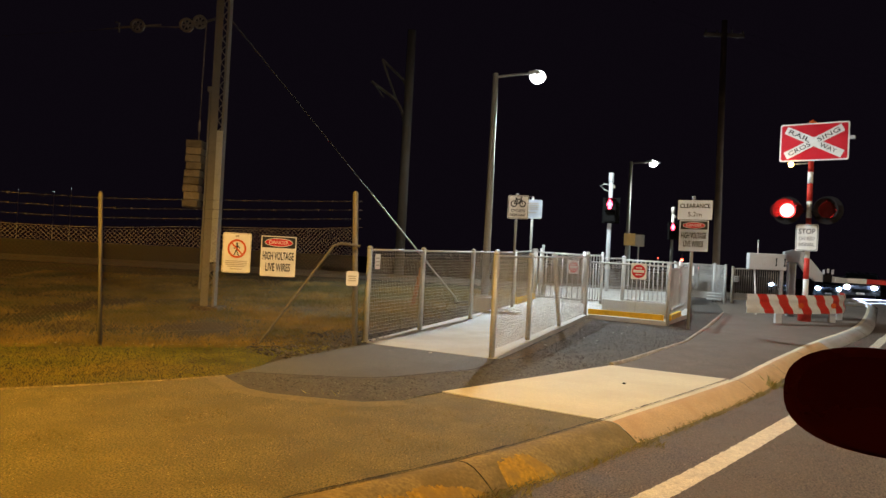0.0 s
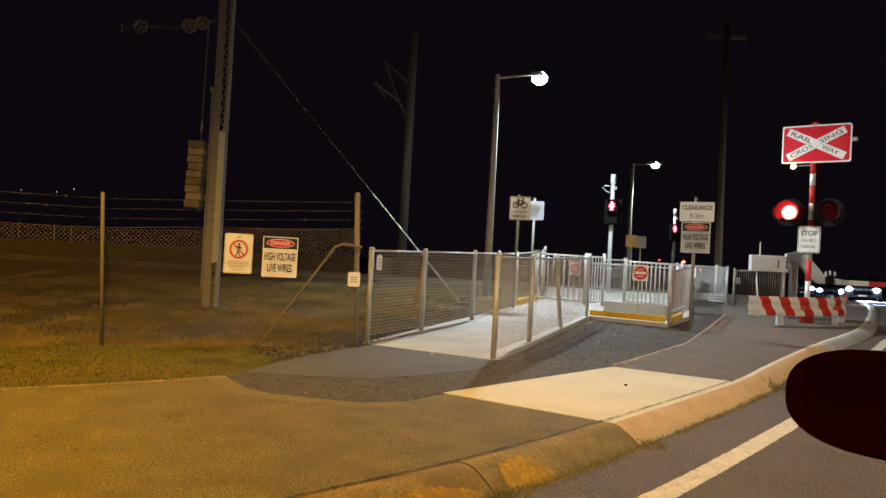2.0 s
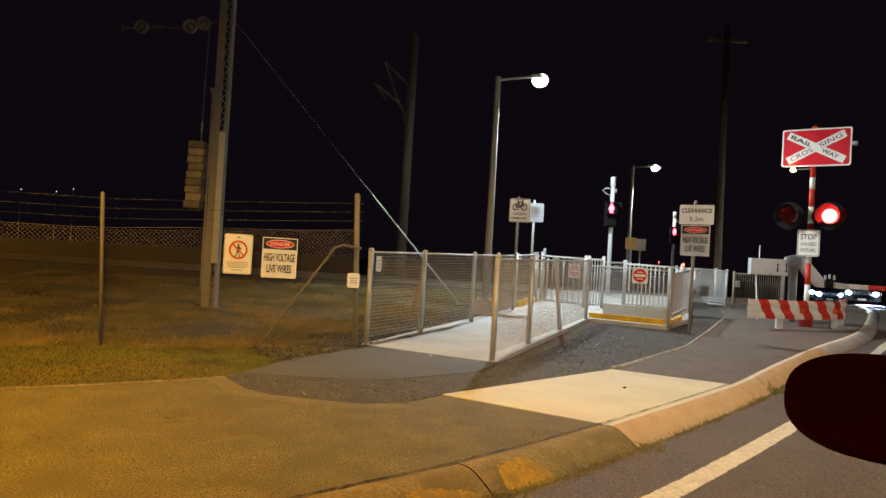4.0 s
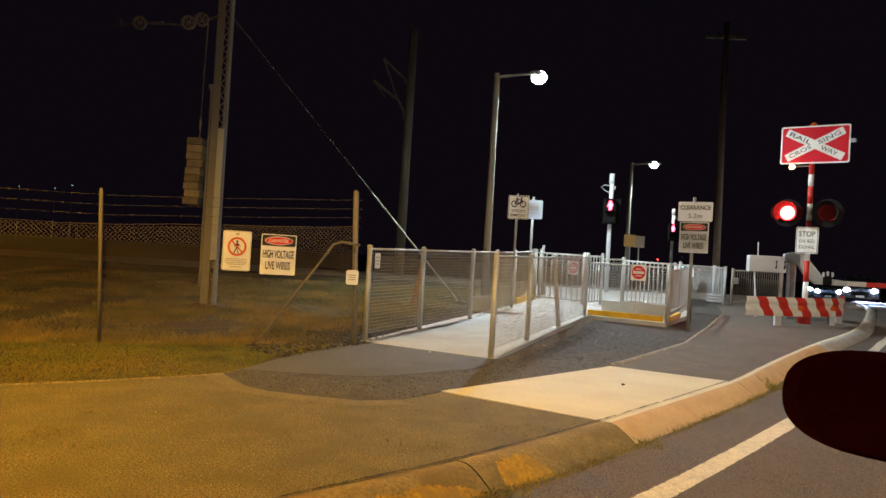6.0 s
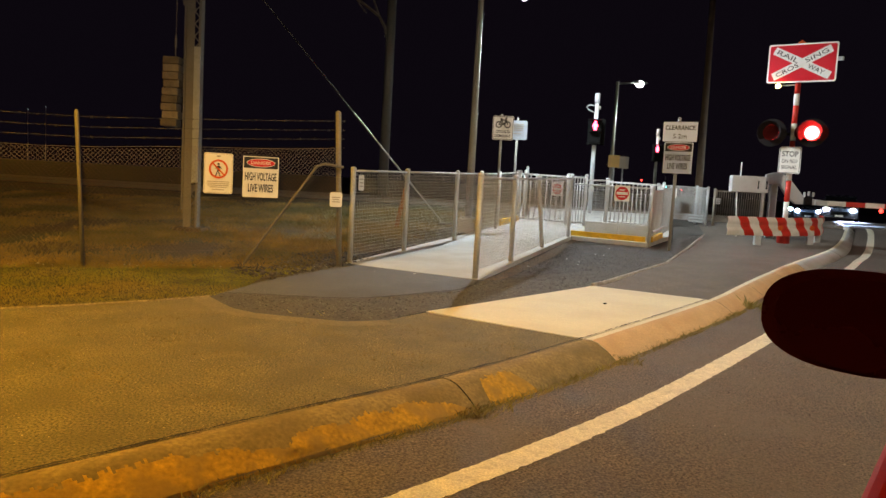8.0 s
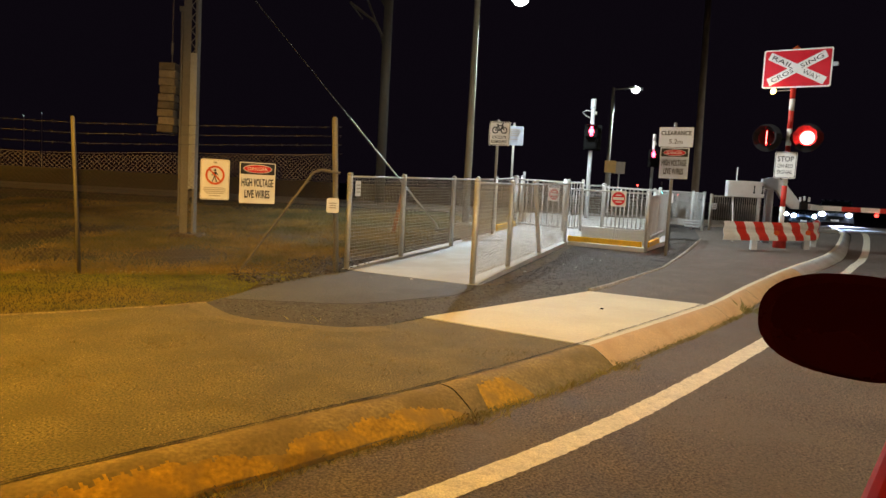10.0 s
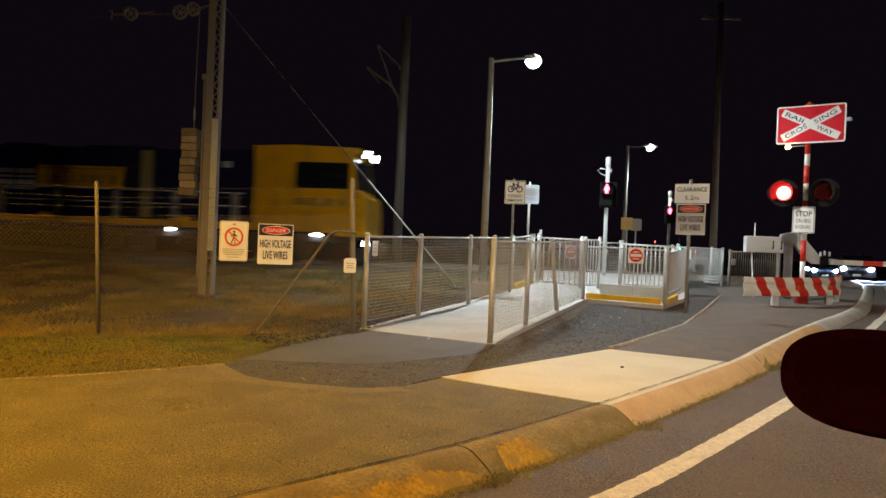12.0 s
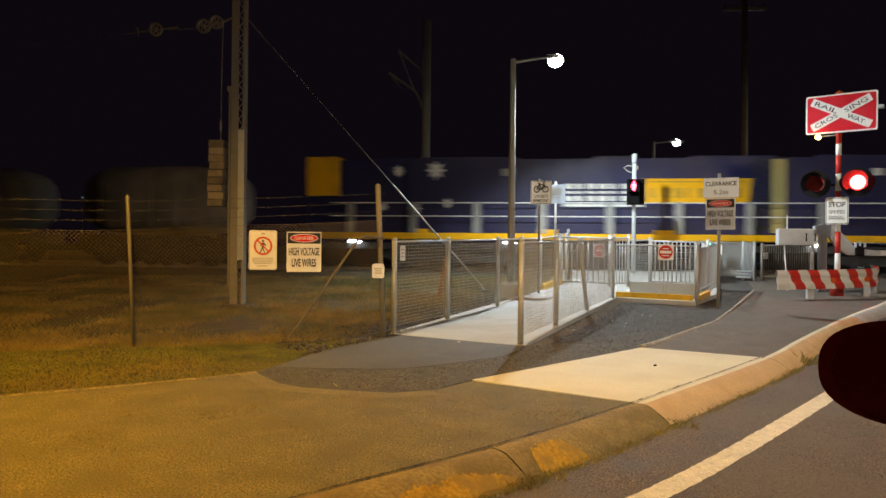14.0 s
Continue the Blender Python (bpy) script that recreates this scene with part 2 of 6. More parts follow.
def draped(name, pts, material, offset, label, depth=0.0, height=ground_z, inset=None):
    """A surface that follows the lie of the land, with a skirt of the given depth."""
    bm = bmesh.new()
    bm.faces.new([bm.verts.new((x, y, 0)) for x, y in pts])
    for s, _ in STEPS:
        bmesh.ops.bisect_plane(bm, geom=bm.verts[:] + bm.edges[:] + bm.faces[:], plane_co=(0, TRACK_AT - s, 0), plane_no=(-TRACK_SLOPE, 1, 0))
    for v in bm.verts:
        v.co.z = height(v.co.x, v.co.y) + offset
    bmesh.ops.recalc_face_normals(bm, faces=bm.faces[:])
    for fc in bm.faces:
        if fc.normal.z < 0:
            fc.normal_flip()
    if depth:
        rim = [e for e in bm.edges if len(e.link_faces) == 1]
        ex = bmesh.ops.extrude_edge_only(bm, edges=rim)
        for v in ex["geom"]:
            if isinstance(v, bmesh.types.BMVert):
                v.co.z -= depth
    bmesh.ops.triangulate(bm, faces=[q for q in bm.faces if len(q.verts) > 4])
    return tagged(obj(name, bm, material), label, kind="structure")


# ---- ground, paths, road ----
BACK = [(-30, -27), (-9.0, -4.9), (-1.61, 2.84), (0.14, 4.62), (1.36, 6.05), (3.44, 8.72), (4.55, 10.35), (6.7, 13.3), (8.87, 16.07), (10.75, 18.75), (13.6, 23.6), (17, 30.5), (20, 38), (23, 50), (30, 90)]


CORNERS = BACK[2:7]


def smooth_line(pts, n=6):
    """A curve through the points."""
    out = [pts[0]]
    for k in range(len(pts) - 1):
        p0, p1, p2, p3 = (Vector(pts[max(0, min(len(pts) - 1, k + j))]) for j in (-1, 0, 1, 2))
        for i in range(1, n + 1):
            t = i / n
            q = 0.5 * (2 * p1 + (p2 - p0) * t + (2 * p0 - 5 * p1 + 4 * p2 - p3) * t * t + (3 * p1 - p0 - 3 * p2 + p3) * t ** 3)
            out.append((q.x, q.y))
    return out


BACK = BACK[:1] + smooth_line(BACK[1:12]) + BACK[12:]


def beside(pts, d):
    """The line d metres to the right of a line of points."""
    out = []
    for k, p in enumerate(pts):
        a, b = Vector(pts[max(k - 1, 0)]), Vector(pts[min(k + 1, len(pts) - 1)])
        t = (b - a).normalized()
        out.append((p[0] + t.y * d, p[1] - t.x * d))
    return out


def ragged(pts, size=0.004):
    """The same line with a worn, uneven edge."""
    out = []
    for p, q in zip(pts, pts[1:]):
        n = max(1, int(math.dist(p, q) / 0.035)) if 1.0 < p[1] < 13 else 1
        out += [(p[0] + (q[0] - p[0]) * k / n + random.uniform(-size, size), p[1] + (q[1] - p[1]) * k / n + random.uniform(-size, size)) for k in range(n)]
    return out + [pts[-1]]


FOOT = beside(BACK, 0.30)
ground = bmesh.new()
far = 600
for (s0, z0), (s1, z1) in zip(((-far, -0.1), *STEPS), (*STEPS, (far, 0.0))):
    q = []
    for s, z in ((s0, z0), (s1, z1)):
        q.append([ground.verts.new((x, TRACK_AT + TRACK_SLOPE * x - s, z - 0.16)) for x in (-far, far)])
    ground.faces.new((q[1][0], q[1][1], q[0][1], q[0][0]))
bmesh.ops.remove_doubles(ground, verts=ground.verts[:], dist=0.001)
tagged(obj("ground", ground, SOIL), "dark dry grassy ground reaching to the horizon", kind="structure")
VERGE = [(-30, -26.9), (-9.0, -4.8), (-1.61, 2.9), (0.14, 4.7), (1.36, 6.12), (3.44, 8.8), (4.55, 10.45), (6.7, 13.4), (8.87, 16.17), (10.7, 18.85), (12.5, 21.5), (-60, 30), (-60, -26)]
draped("verge", VERGE, SOIL, -0.02, "grassy verge with bare soil patches", depth=0.2)
ROADEDGE = FOOT + [(60, 90), (75, 30), (60, 0), (30, -32), (0, -60), (-50, -60), (-55, -45)]
draped("road", ROADEDGE, ROAD, 0.0, "worn dark asphalt road", height=road_z)
NEAR_EDGE = beside([p for p in BACK if -6 < p[1] < 6.06], 0.024)
FAR_EDGE = beside([p for p in BACK if 8.7 < p[1] < 19], 0.024)
draped("footpath", [(-30, -26.95)] + NEAR_EDGE + [(0.07, 6.93), (-0.3, 6.42), (-0.62, 6.27), (-1.05, 6.36), (-1.43, 6.45), (-1.67, 6.62), (-2.05, 7.19), (-2.46, 6.81), (-3.03, 6.37), (-3.55, 6.03), (-6.5, 3.6), (-13, -2.2), (-35, -23)], FOOTPATH, 0.0, "brown asphalt footpath with worn speckled surface", depth=0.15)
draped("footpath", [(2.23, 9.43)] + FAR_EDGE + [(12.6, 21.6), (8.2, 22.0), (7.16, 18.6), (5.56, 15.25), (4.16, 12.41), (3.3, 11.1), (2.6, 9.95)], PATH_GREY, 0.002, "grey-brown asphalt footpath leading to the crossing", depth=0.15)
draped("pavement", [(0.07, 6.95)] + beside([p for p in BACK if 6.04 < p[1] < 8.73], 0.02) + [(2.23, 9.42)], SLAB, 0.006, "pale smooth concrete footpath slab", depth=0.12)
draped("driveway", [(-2.05, 7.2), (-1.67, 6.63), (-1.43, 6.46), (-1.05, 6.37), (-0.62, 6.28), (-0.3, 6.43), (0.06, 6.95), (2.2, 9.42), (2.6, 9.97), (0.76, 9.5), (-1.06, 10.56), (-1.35, 9.9), (-1.75, 8.6)], DRIVE, 0.001, "dark coarse asphalt apron before the ramp", depth=0.1)
draped("gravel_bed", [(0.78, 9.46), (2.6, 9.97), (3.3, 11.1), (4.16, 12.41), (5.56, 15.25), (7.16, 18.6), (8.2, 22.0), (7.6, 23.0), (7.3, 21.6), (5.87, 17.25), (4.62, 15.05), (3.15, 15.9)], GRAVEL, -0.004, "black gravel bed between path and footpath", depth=0.1)
draped("ramp_path", [(-1.1, 10.52), (0.76, 9.44), (3.2, 15.82), (4.62, 15.0), (5.85, 17.25), (7.3, 21.6), (7.6, 23.0), (3.0, 23.6), (2.2, 19.6), (1.85, 17.75)], CONCRETE, 0.0, "pale concrete ramp path climbing to the rails", depth=0.2, height=ramp_z)


edge_line = bmesh.new()
tube(edge_line, [(-2.05, 7.2, 0.0), (-2.46, 6.82, 0.0), (-3.03, 6.38, 0.0), (-3.55, 6.04, 0.0), (-6.5, 3.6, 0.0), (-13, -2.2, 0.0)], 0.014, 6)
tagged(obj("footpath_edging", edge_line, EDGING), "thin pale concrete edging beside the lawn", kind="structure")
edge_line = bmesh.new()
tube(edge_line, [(2.23, 9.42, 0.01), (2.6, 9.96, 0.01), (3.3, 11.1, 0.02), (4.16, 12.41, 0.05), (5.56, 15.25, 0.125), (7.16, 18.6, 0.24)], 0.035, 6)
tagged(obj("footpath_edging", edge_line, EDGE_GREY), "thin pale concrete edging beside the gravel", kind="structure")

RIM = [(-2.05, 7.19), (-1.86, 6.88), (-1.67, 6.62), (-1.43, 6.45), (-1.05, 6.36), (-0.62, 6.27), (-0.3, 6.42)]
WORN = mat("worn_asphalt", (0.198, 0.162, 0.088), 0.9, var=0.2, grain=0.35, scale=6, fine=60, bump=0.15)
draped("worn_rim", RIM + ragged(beside(RIM, 0.20), 0.02)[::-1], WORN, 0.003, "paler worn rim of the footpath")
SEAM = ragged([(-1.95, 7.46), (-1.57, 7.47), (-0.99, 7.47), (-0.64, 7.51), (-0.26, 7.80), (0.0, 8.08), (0.41, 8.45), (0.66, 8.98), (0.74, 9.44)], 0.018)
draped("gravel_bed", SEAM + [(2.58, 9.95), (2.2, 9.40), (0.07, 6.94)] + RIM[::-1], GRAVEL, 0.005, "coarse dark gravel before the apron's broken edge")
draped("asphalt_seam", SEAM + beside(SEAM, 0.03)[::-1], BALLAST, 0.008, "dark broken edge of the asphalt apron")
PROFILE = ((0.010, -0.2), (0.010, -0.004), (0.035, 0.008), (0.09, 0.008), (0.14, -0.006), (0.19, -0.04), (0.24, -0.08), (0.285, -0.12), (0.30, -0.17))
kerb_thing = tagged(new("kerb"), "rounded concrete kerb beside the road", kind="structure")
NODES = [Vector(p) for p in BACK[1:-1]]
lengths = [0.0]
for a, b in zip(NODES, NODES[1:]):
    lengths.append(lengths[-1] + (b - a).length)


def along(s):
    for k in range(len(NODES) - 1):
        if s <= lengths[k + 1] or k == len(NODES) - 2:
            return NODES[k].lerp(NODES[k + 1], (s - lengths[k]) / (lengths[k + 1] - lengths[k]))


spots = [min(zip(lengths, NODES), key=lambda q: (q[1] - Vector(c)).length)[0] for c in CORNERS]
JOINTS = sorted(spots[1:5] + [spots[1] - 4.4 * k for k in range(1, 3)] + [spots[4] + 1.9 * k for k in range(1, 13)])
for s0, s1 in zip(JOINTS, JOINTS[1:]):
    bm = bmesh.new()
    rows_ = []
    n = 7
    for k in range(n + 1):
        s = s0 + 0.006 + (s1 - s0 - 0.012) * k / n
        p, q = along(s), along(s + 0.05)
        t = (q - p).normalized()
        side = Vector((t.y, -t.x))
        end = 0.004 if k in (0, n) else 0.0
        rows_.append([bm.verts.new((p.x + side.x * u * 1.15, p.y + side.y * u * 1.15, ground_z(p.x, p.y) + w - end)) for u, w in PROFILE])
    for r0, r1 in zip(rows_, rows_[1:]):
        for j in range(len(PROFILE) - 1):
            bm.faces.new((r0[j], r0[j + 1], r1[j + 1], r1[j]))
    bmesh.ops.recalc_face_normals(bm, faces=bm.faces[:])
    for q in bm.faces:
        if q.normal.z < 0:
            q.normal_flip()
    fresh = s1 > spots[2] + 0.1
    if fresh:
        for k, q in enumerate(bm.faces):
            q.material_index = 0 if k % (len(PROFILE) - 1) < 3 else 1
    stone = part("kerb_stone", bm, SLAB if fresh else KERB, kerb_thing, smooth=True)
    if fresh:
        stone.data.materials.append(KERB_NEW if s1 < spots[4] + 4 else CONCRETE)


KERB_PAINT = mat("worn_kerb_paint", (0.48, 0.28, 0.03), 0.85, var=0.2, grain=0.3, scale=5, fine=40, bump=0.15, dirt=(0.33, 0.21, 0.06), amount=0.8, spread=6, low=0.42)


def kerb_coat(s0, s1, low, high):
    """A thin worn coat of paint on the kerb's face, its upper rim between two reaches."""
    bm = bmesh.new()
    us, ws = [p[0] for p in PROFILE[1:]], [p[1] for p in PROFILE[1:]]
    n = max(2, int((s1 - s0) / 0.014))
    cols = []
    for k in range(n + 1):
        s = s0 + (s1 - s0) * k / n
        p, q = along(s), along(s + 0.05)
        t = (q - p).normalized()
        wave = 0.5 + 0.8 * noise.noise(Vector((s * 1.1, 2.0, 0))) + 0.35 * noise.noise(Vector((s * 6, 5.0, 0))) + 0.12 * noise.noise(Vector((s * 25, 9.0, 0)))
        end = math.sin(math.pi * min(0.5, min(k * 2.2, n - k) / n * 1.4))
        top = 0.297 - end * (low + (high - low) * max(0.0, min(1.0, wave)))
        col = []
        for j in range(15):
            u = top + (0.297 - top) * j / 14
            col.append(bm.verts.new((p.x + t.y * (u * 1.15 + 0.002), p.y - t.x * (u * 1.15 + 0.002), ground_z(p.x, p.y) + float(np.interp(u, us, ws)) + 0.002)))
        cols.append(col)
    for c0, c1 in zip(cols, cols[1:]):
        for j in range(14):
            if 0.5 * noise.noise(c0[j].co * 38) + 0.3 * noise.noise(c0[j].co * 9) < 0.15 - 0.2 * j:
                continue
            bm.faces.new((c0[j], c0[j + 1], c1[j + 1], c1[j]))
    bmesh.ops.delete(bm, geom=[v for v in bm.verts if not v.link_faces], context="VERTS")
    for q in bm.faces:
        q.normal_update()
        if q.normal.z < 0:
            q.normal_flip()
    part("paint_coat", bm, KERB_PAINT, kerb_thing, "worn orange-yellow paint")


kerb_coat(spots[1] - 8.0, spots[1] - 0.75, 0.15, 0.25)
kerb_coat(spots[1] - 1.4, spots[1] - 0.02, 0.11, 0.16)
kerb_coat(spots[1] + 0.14, spots[1] + 0.66, 0.14, 0.19)


def stones(name, count, inside, area, size, material, label, level=None):
    """Loose stones in one mesh."""
    rng = np.random.default_rng(count)
    shape = np.array([(1, 0, 0), (0, 1, 0), (-1, 0, 0), (0, -1, 0), (0, 0, 0.9), (0, 0, -0.9)])
    tri = np.array([(0, 1, 4), (1, 2, 4), (2, 3, 4), (3, 0, 4), (1, 0, 5), (2, 1, 5), (3, 2, 5), (0, 3, 5)])
    verts, faces = [], []
    while len(verts) < count:
        x, y = rng.uniform(area[0], area[2]), rng.uniform(area[1], area[3])
        if not inside(x, y):
            continue
        r = size[0] + (size[1] - size[0]) * rng.random() ** 2
        v = shape * (r * rng.uniform(0.6, 1.2, (6, 1)))
        a = rng.uniform(0, math.tau)
        v = v @ np.array([(math.cos(a), -math.sin(a), 0), (math.sin(a), math.cos(a), 0), (0, 0, 0.52)])
        faces.append(tri + 6 * len(verts))
        verts.append(v + (x, y, (level or ground_z)(x, y) + r * 0.2))
    me = bpy.data.meshes.new(name)
    me.from_pydata(np.concatenate(verts).tolist(), [], np.concatenate(faces).tolist())
    me.materials.append(material)
    return tagged(new(name, me), label, kind="stuff")


def inside_poly(pts):
    def test(x, y):
        hit = False
        for (x0, y0), (x1, y1) in zip(pts, pts[1:] + pts[:1]):
            if (y0 > y) != (y1 > y) and x < (x1 - x0) * (y - y0) / (y1 - y0) + x0:
                hit = not hit
        return hit
    return test


PEBBLE = mat("dark_pebbles", (0.088, 0.080, 0.074), 0.95, var=0.3, scale=12, fine=40, bump=0.2, island=0.45, spec=0.25)
stones("gravel", 11000, inside_poly([(0.80, 9.46), (2.6, 9.97), (3.3, 11.1), (4.16, 12.41), (5.56, 15.25), (7.16, 18.6), (5.9, 17.3), (4.62, 15.05), (3.15, 15.9)]), (0.7, 9.4, 7.2, 18.7), (0.004, 0.013), PEBBLE, "loose dark gravel stones beside the ramp")
stones("gravel", 3500, inside_poly([(-2.3, 8.9), (-1.75, 8.5), (-1.1, 10.2), (0.6, 14.2), (1.6, 17.5), (1.0, 18.5), (-1.2, 12.5), (-2.6, 10.2)]), (-2.6, 8.4, 1.7, 18.6), (0.012, 0.045), PEBBLE, "loose dark stones along the fence foot")
APRON = inside_poly([(-2.0, 7.25), (-1.6, 6.68), (-1.0, 6.42), (-0.55, 6.34), (-0.25, 6.5), (0.1, 7.0), (2.25, 9.5), (2.5, 9.9), (0.85, 9.45), (0.70, 8.95), (0.45, 8.40), (0.04, 8.02), (-0.22, 7.76), (-0.62, 7.47), (-1.9, 7.42)])
GREY_PEBBLE = mat("grey_pebbles", (0.112, 0.112, 0.104), 0.95, var=0.3, scale=12, fine=40, bump=0.2, island=0.6, spec=0.25)
stones("gravel", 13000, APRON, (-2.0, 6.3, 2.6, 10.0), (0.005, 0.019), GREY_PEBBLE, "coarse loose gravel before the asphalt apron")
AGGREGATE = mat("asphalt_aggregate", (0.155, 0.13, 0.11), 0.85, var=0.2, scale=20, fine=90, bump=0, island=0.7)
stones("road_aggregate", 14000, lambda x, y: y < 0.9 * x + 3.6 and abs(x) < 0.62 * y + 0.2, (-1.0, 1.9, 5.5, 9.0), (0.002, 0.0065), AGGREGATE, "stone chips standing out of the worn road", road_z)
CHIPS = mat("footpath_chips", (0.27, 0.22, 0.12), 0.9, var=0.2, scale=20, fine=90, bump=0, island=0.75)
WALKED = inside_poly(NEAR_EDGE + [(0.07, 6.93), (-0.3, 6.42), (-0.62, 6.27), (-1.05, 6.36), (-1.43, 6.45), (-1.67, 6.62), (-2.05, 7.19), (-3.55, 6.03), (-6.5, 3.6)])
stones("footpath_chips", 24000, lambda x, y: WALKED(x, y) and noise.noise(Vector((x * 2.3, y * 2.3, 5))) > -0.25 + 0.5 * random.random(), (-4.6, 1.8, 1.5, 7.2), (0.002, 0.006), CHIPS, "stone chips and moss specks on the footpath")
RUBBISH = mat("pale_litter", (0.48, 0.46, 0.42), 0.8, var=0.1, bump=0)
stones("litter", 16, inside_poly([(-2.6, 9.0), (-1.2, 10.0), (2.0, 10.0), (5.6, 15.3), (3.2, 15.7), (0.9, 9.6), (-1.2, 9.4)]), (-2.6, 8.9, 5.6, 15.7), (0.012, 0.032), RUBBISH, "scraps of pale litter on the gravel")

SLAB_BACK = smooth_line([p for p in BACK if 1.5 < p[1] < 8.8], 3)
CRACK_L, CRACK_R = ragged(SLAB_BACK, 0.007), ragged(beside(SLAB_BACK, 0.013), 0.006)
draped("slab_joint", CRACK_L + CRACK_R[::-1], BALLAST, 0.008, "dirt filled joint between footpath and kerb")


def near_kerb(x, y):
    d = min(math.hypot(x - p[0], y - p[1]) for p in FOOT[1:40])
    return random.random() < math.exp(-d * 2.2)


GRIT = mat("pale_grit", (0.20, 0.17, 0.135), 0.9, var=0.5, scale=30, fine=60, bump=0, island=0.85)
stones("grit", 900, near_kerb, (-1.2, 1.2, 5.5, 10.0), (0.0025, 0.009), GRIT, "small grit scattered along the gutter", road_z)
stones("grit", 900, lambda x, y: x > y - 5.2 + 0.35 and x < y, (-1.0, 1.2, 6.0, 9.0), (0.002, 0.009), GRIT, "fine grit on the road", road_z)

MUD = mat("brown_mud", (0.12, 0.085, 0.05), 0.95, var=0.4, grain=0.6, scale=7, fine=50, bump=0.3)
RAMP_SIDE = [(0.80, 9.47), (1.26, 10.68), (1.75, 11.95), (2.2, 13.15), (2.7, 14.5), (3.18, 15.82)]
EDGE_DIRT = [(p[0] + random.uniform(0, 0.04), p[1]) for p in RAMP_SIDE]
OUTER = beside(RAMP_SIDE, 0.22)
draped("dirt_strip", EDGE_DIRT + [(p[0] + random.uniform(-0.07, 0.07), p[1]) for p in OUTER][::-1], MUD, 0.002, "brown dirt washed along the ramp side")
stones("litter", 40, inside_poly([(0.9, 9.6), (2.4, 10.0), (4.6, 14.6), (3.3, 15.4)]), (0.9, 9.5, 4.7, 15.5), (0.008, 0.02), MUD, "brown leaves and scraps on the gravel")
LINE = [p for p in BACK[1:] if p[1] < 24]


def line_at(d):
    """Beside the kerb, drawing in towards it near the crossing."""
    return [(p[0] + (q[0] - p[0]) * (d - 0.27 * max(0, min(1, (p[1] - 12) / 4))), p[1] + (q[1] - p[1]) * (d - 0.27 * max(0, min(1, (p[1] - 12) / 4)))) for p, q in zip(LINE, beside(LINE, 1.0))]


LINE_L, LINE_R = line_at(0.89), line_at(1.055)


draped("edge_line", ragged(LINE_L, 0.006) + ragged(LINE_R, 0.006)[::-1], PAINT_LINE, 0.004, "worn white painted edge line on the road", height=road_z)


# ---- railway ----
def on_track(x, back=0.0):
    """A point of the train's near side, or so many metres behind it."""
    d = Vector((1, TRACK_SLOPE)).normalized()
    return (x - d.y * back * 1.0, TRACK_AT + TRACK_SLOPE * x + d.x * back)


TRACK_YAW = math.degrees(math.atan(TRACK_SLOPE))


def track(back):
    bed = bmesh.new()
    x0, x1 = -140, 90
    ring = [(-2.3, 0.0), (-1.6, 0.22), (1.6, 0.22), (2.3, 0.0)]
    a = [bed.verts.new((x0, y, z)) for y, z in ring]
    b = [bed.verts.new((x1, y, z)) for y, z in ring]
    for k in range(3):
        bed.faces.new((a[k], b[k], b[k + 1], a[k + 1]))
    m = pose(*on_track(0, back), 0.20, 0, 0, TRACK_YAW)
    ob = obj("ballast_bed", bed, BALLAST)
    ob.matrix_world = m
    tagged(ob, "grey stone ballast under the rails", kind="structure")
    rail = empty("railway_track", m, "pair of worn steel rails on dark sleepers", "railway track")
    for y in (-0.535, 0.535):
        r = bmesh.new()
        box(r, x0, y - 0.035, 0.26, x1, y + 0.035, 0.30)
        box(r, x0, y - 0.01, 0.18, x1, y + 0.01, 0.26)
        part("rail", r, GALV_DULL, rail)
    sl = bmesh.new()
    for k in range(-50, 51):
        box(sl, k * 0.65 - 0.12, -1.05, 0.12, k * 0.65 + 0.12, 1.05, 0.235)
    tagged(part("sleeper", sl, WOOD_POLE, rail), kind="stuff")


track(1.45)
track(5.6)


# ---- poles and lamps ----
def street_lamp(base, height, reach, turn, tilt, label, strength, color, foot=True, rise=0.0, lens=0.20):
    """A steel column with a short arm; its head lies in the +x direction, then turned."""
    lampost = empty("street_lamp", pose(*base, 0, 0, turn) @ pose(0, 0, 0, 0, tilt), label, "street lamp")
    part("pole", T([(0, 0, 0.0), (0, 0, 1.2), (0, 0, height)], [0.085, 0.08, 0.062], 12), POLE, lampost, smooth=True)
    part("arm", T([(0, 0, height - 0.08), (reach * 0.55, 0, height - 0.02 + rise * 0.6), (reach - 0.2, 0, height + rise)], 0.028, 8), POLE, lampost, smooth=True)
    head = B(reach - 0.28, -0.14, height + rise - 0.03, reach + 0.30, 0.14, height + rise + 0.07, bevel=0.04)
    head = part("lamp_head", head, GREY_PAINT, lampost, "grey cast lamp head")
    part("lens", dome(bmesh.new(), (reach, 0, height + rise - 0.04), lens, 0.85, 18), glow("lit_lens", color, strength), head, "glowing lens", True)
    if foot:
        b = part("base_plate", B(-0.16, -0.16, 0.0, 0.16, 0.16, 0.03), GALV, lampost)
        for x, y in ((-1, -1), (-1, 1), (1, -1), (1, 1)):
            part("bolt", T([(x * 0.12, y * 0.12, 0.03), (x * 0.12, y * 0.12, 0.07)], 0.014, 6), GALV, b)
    return lampost


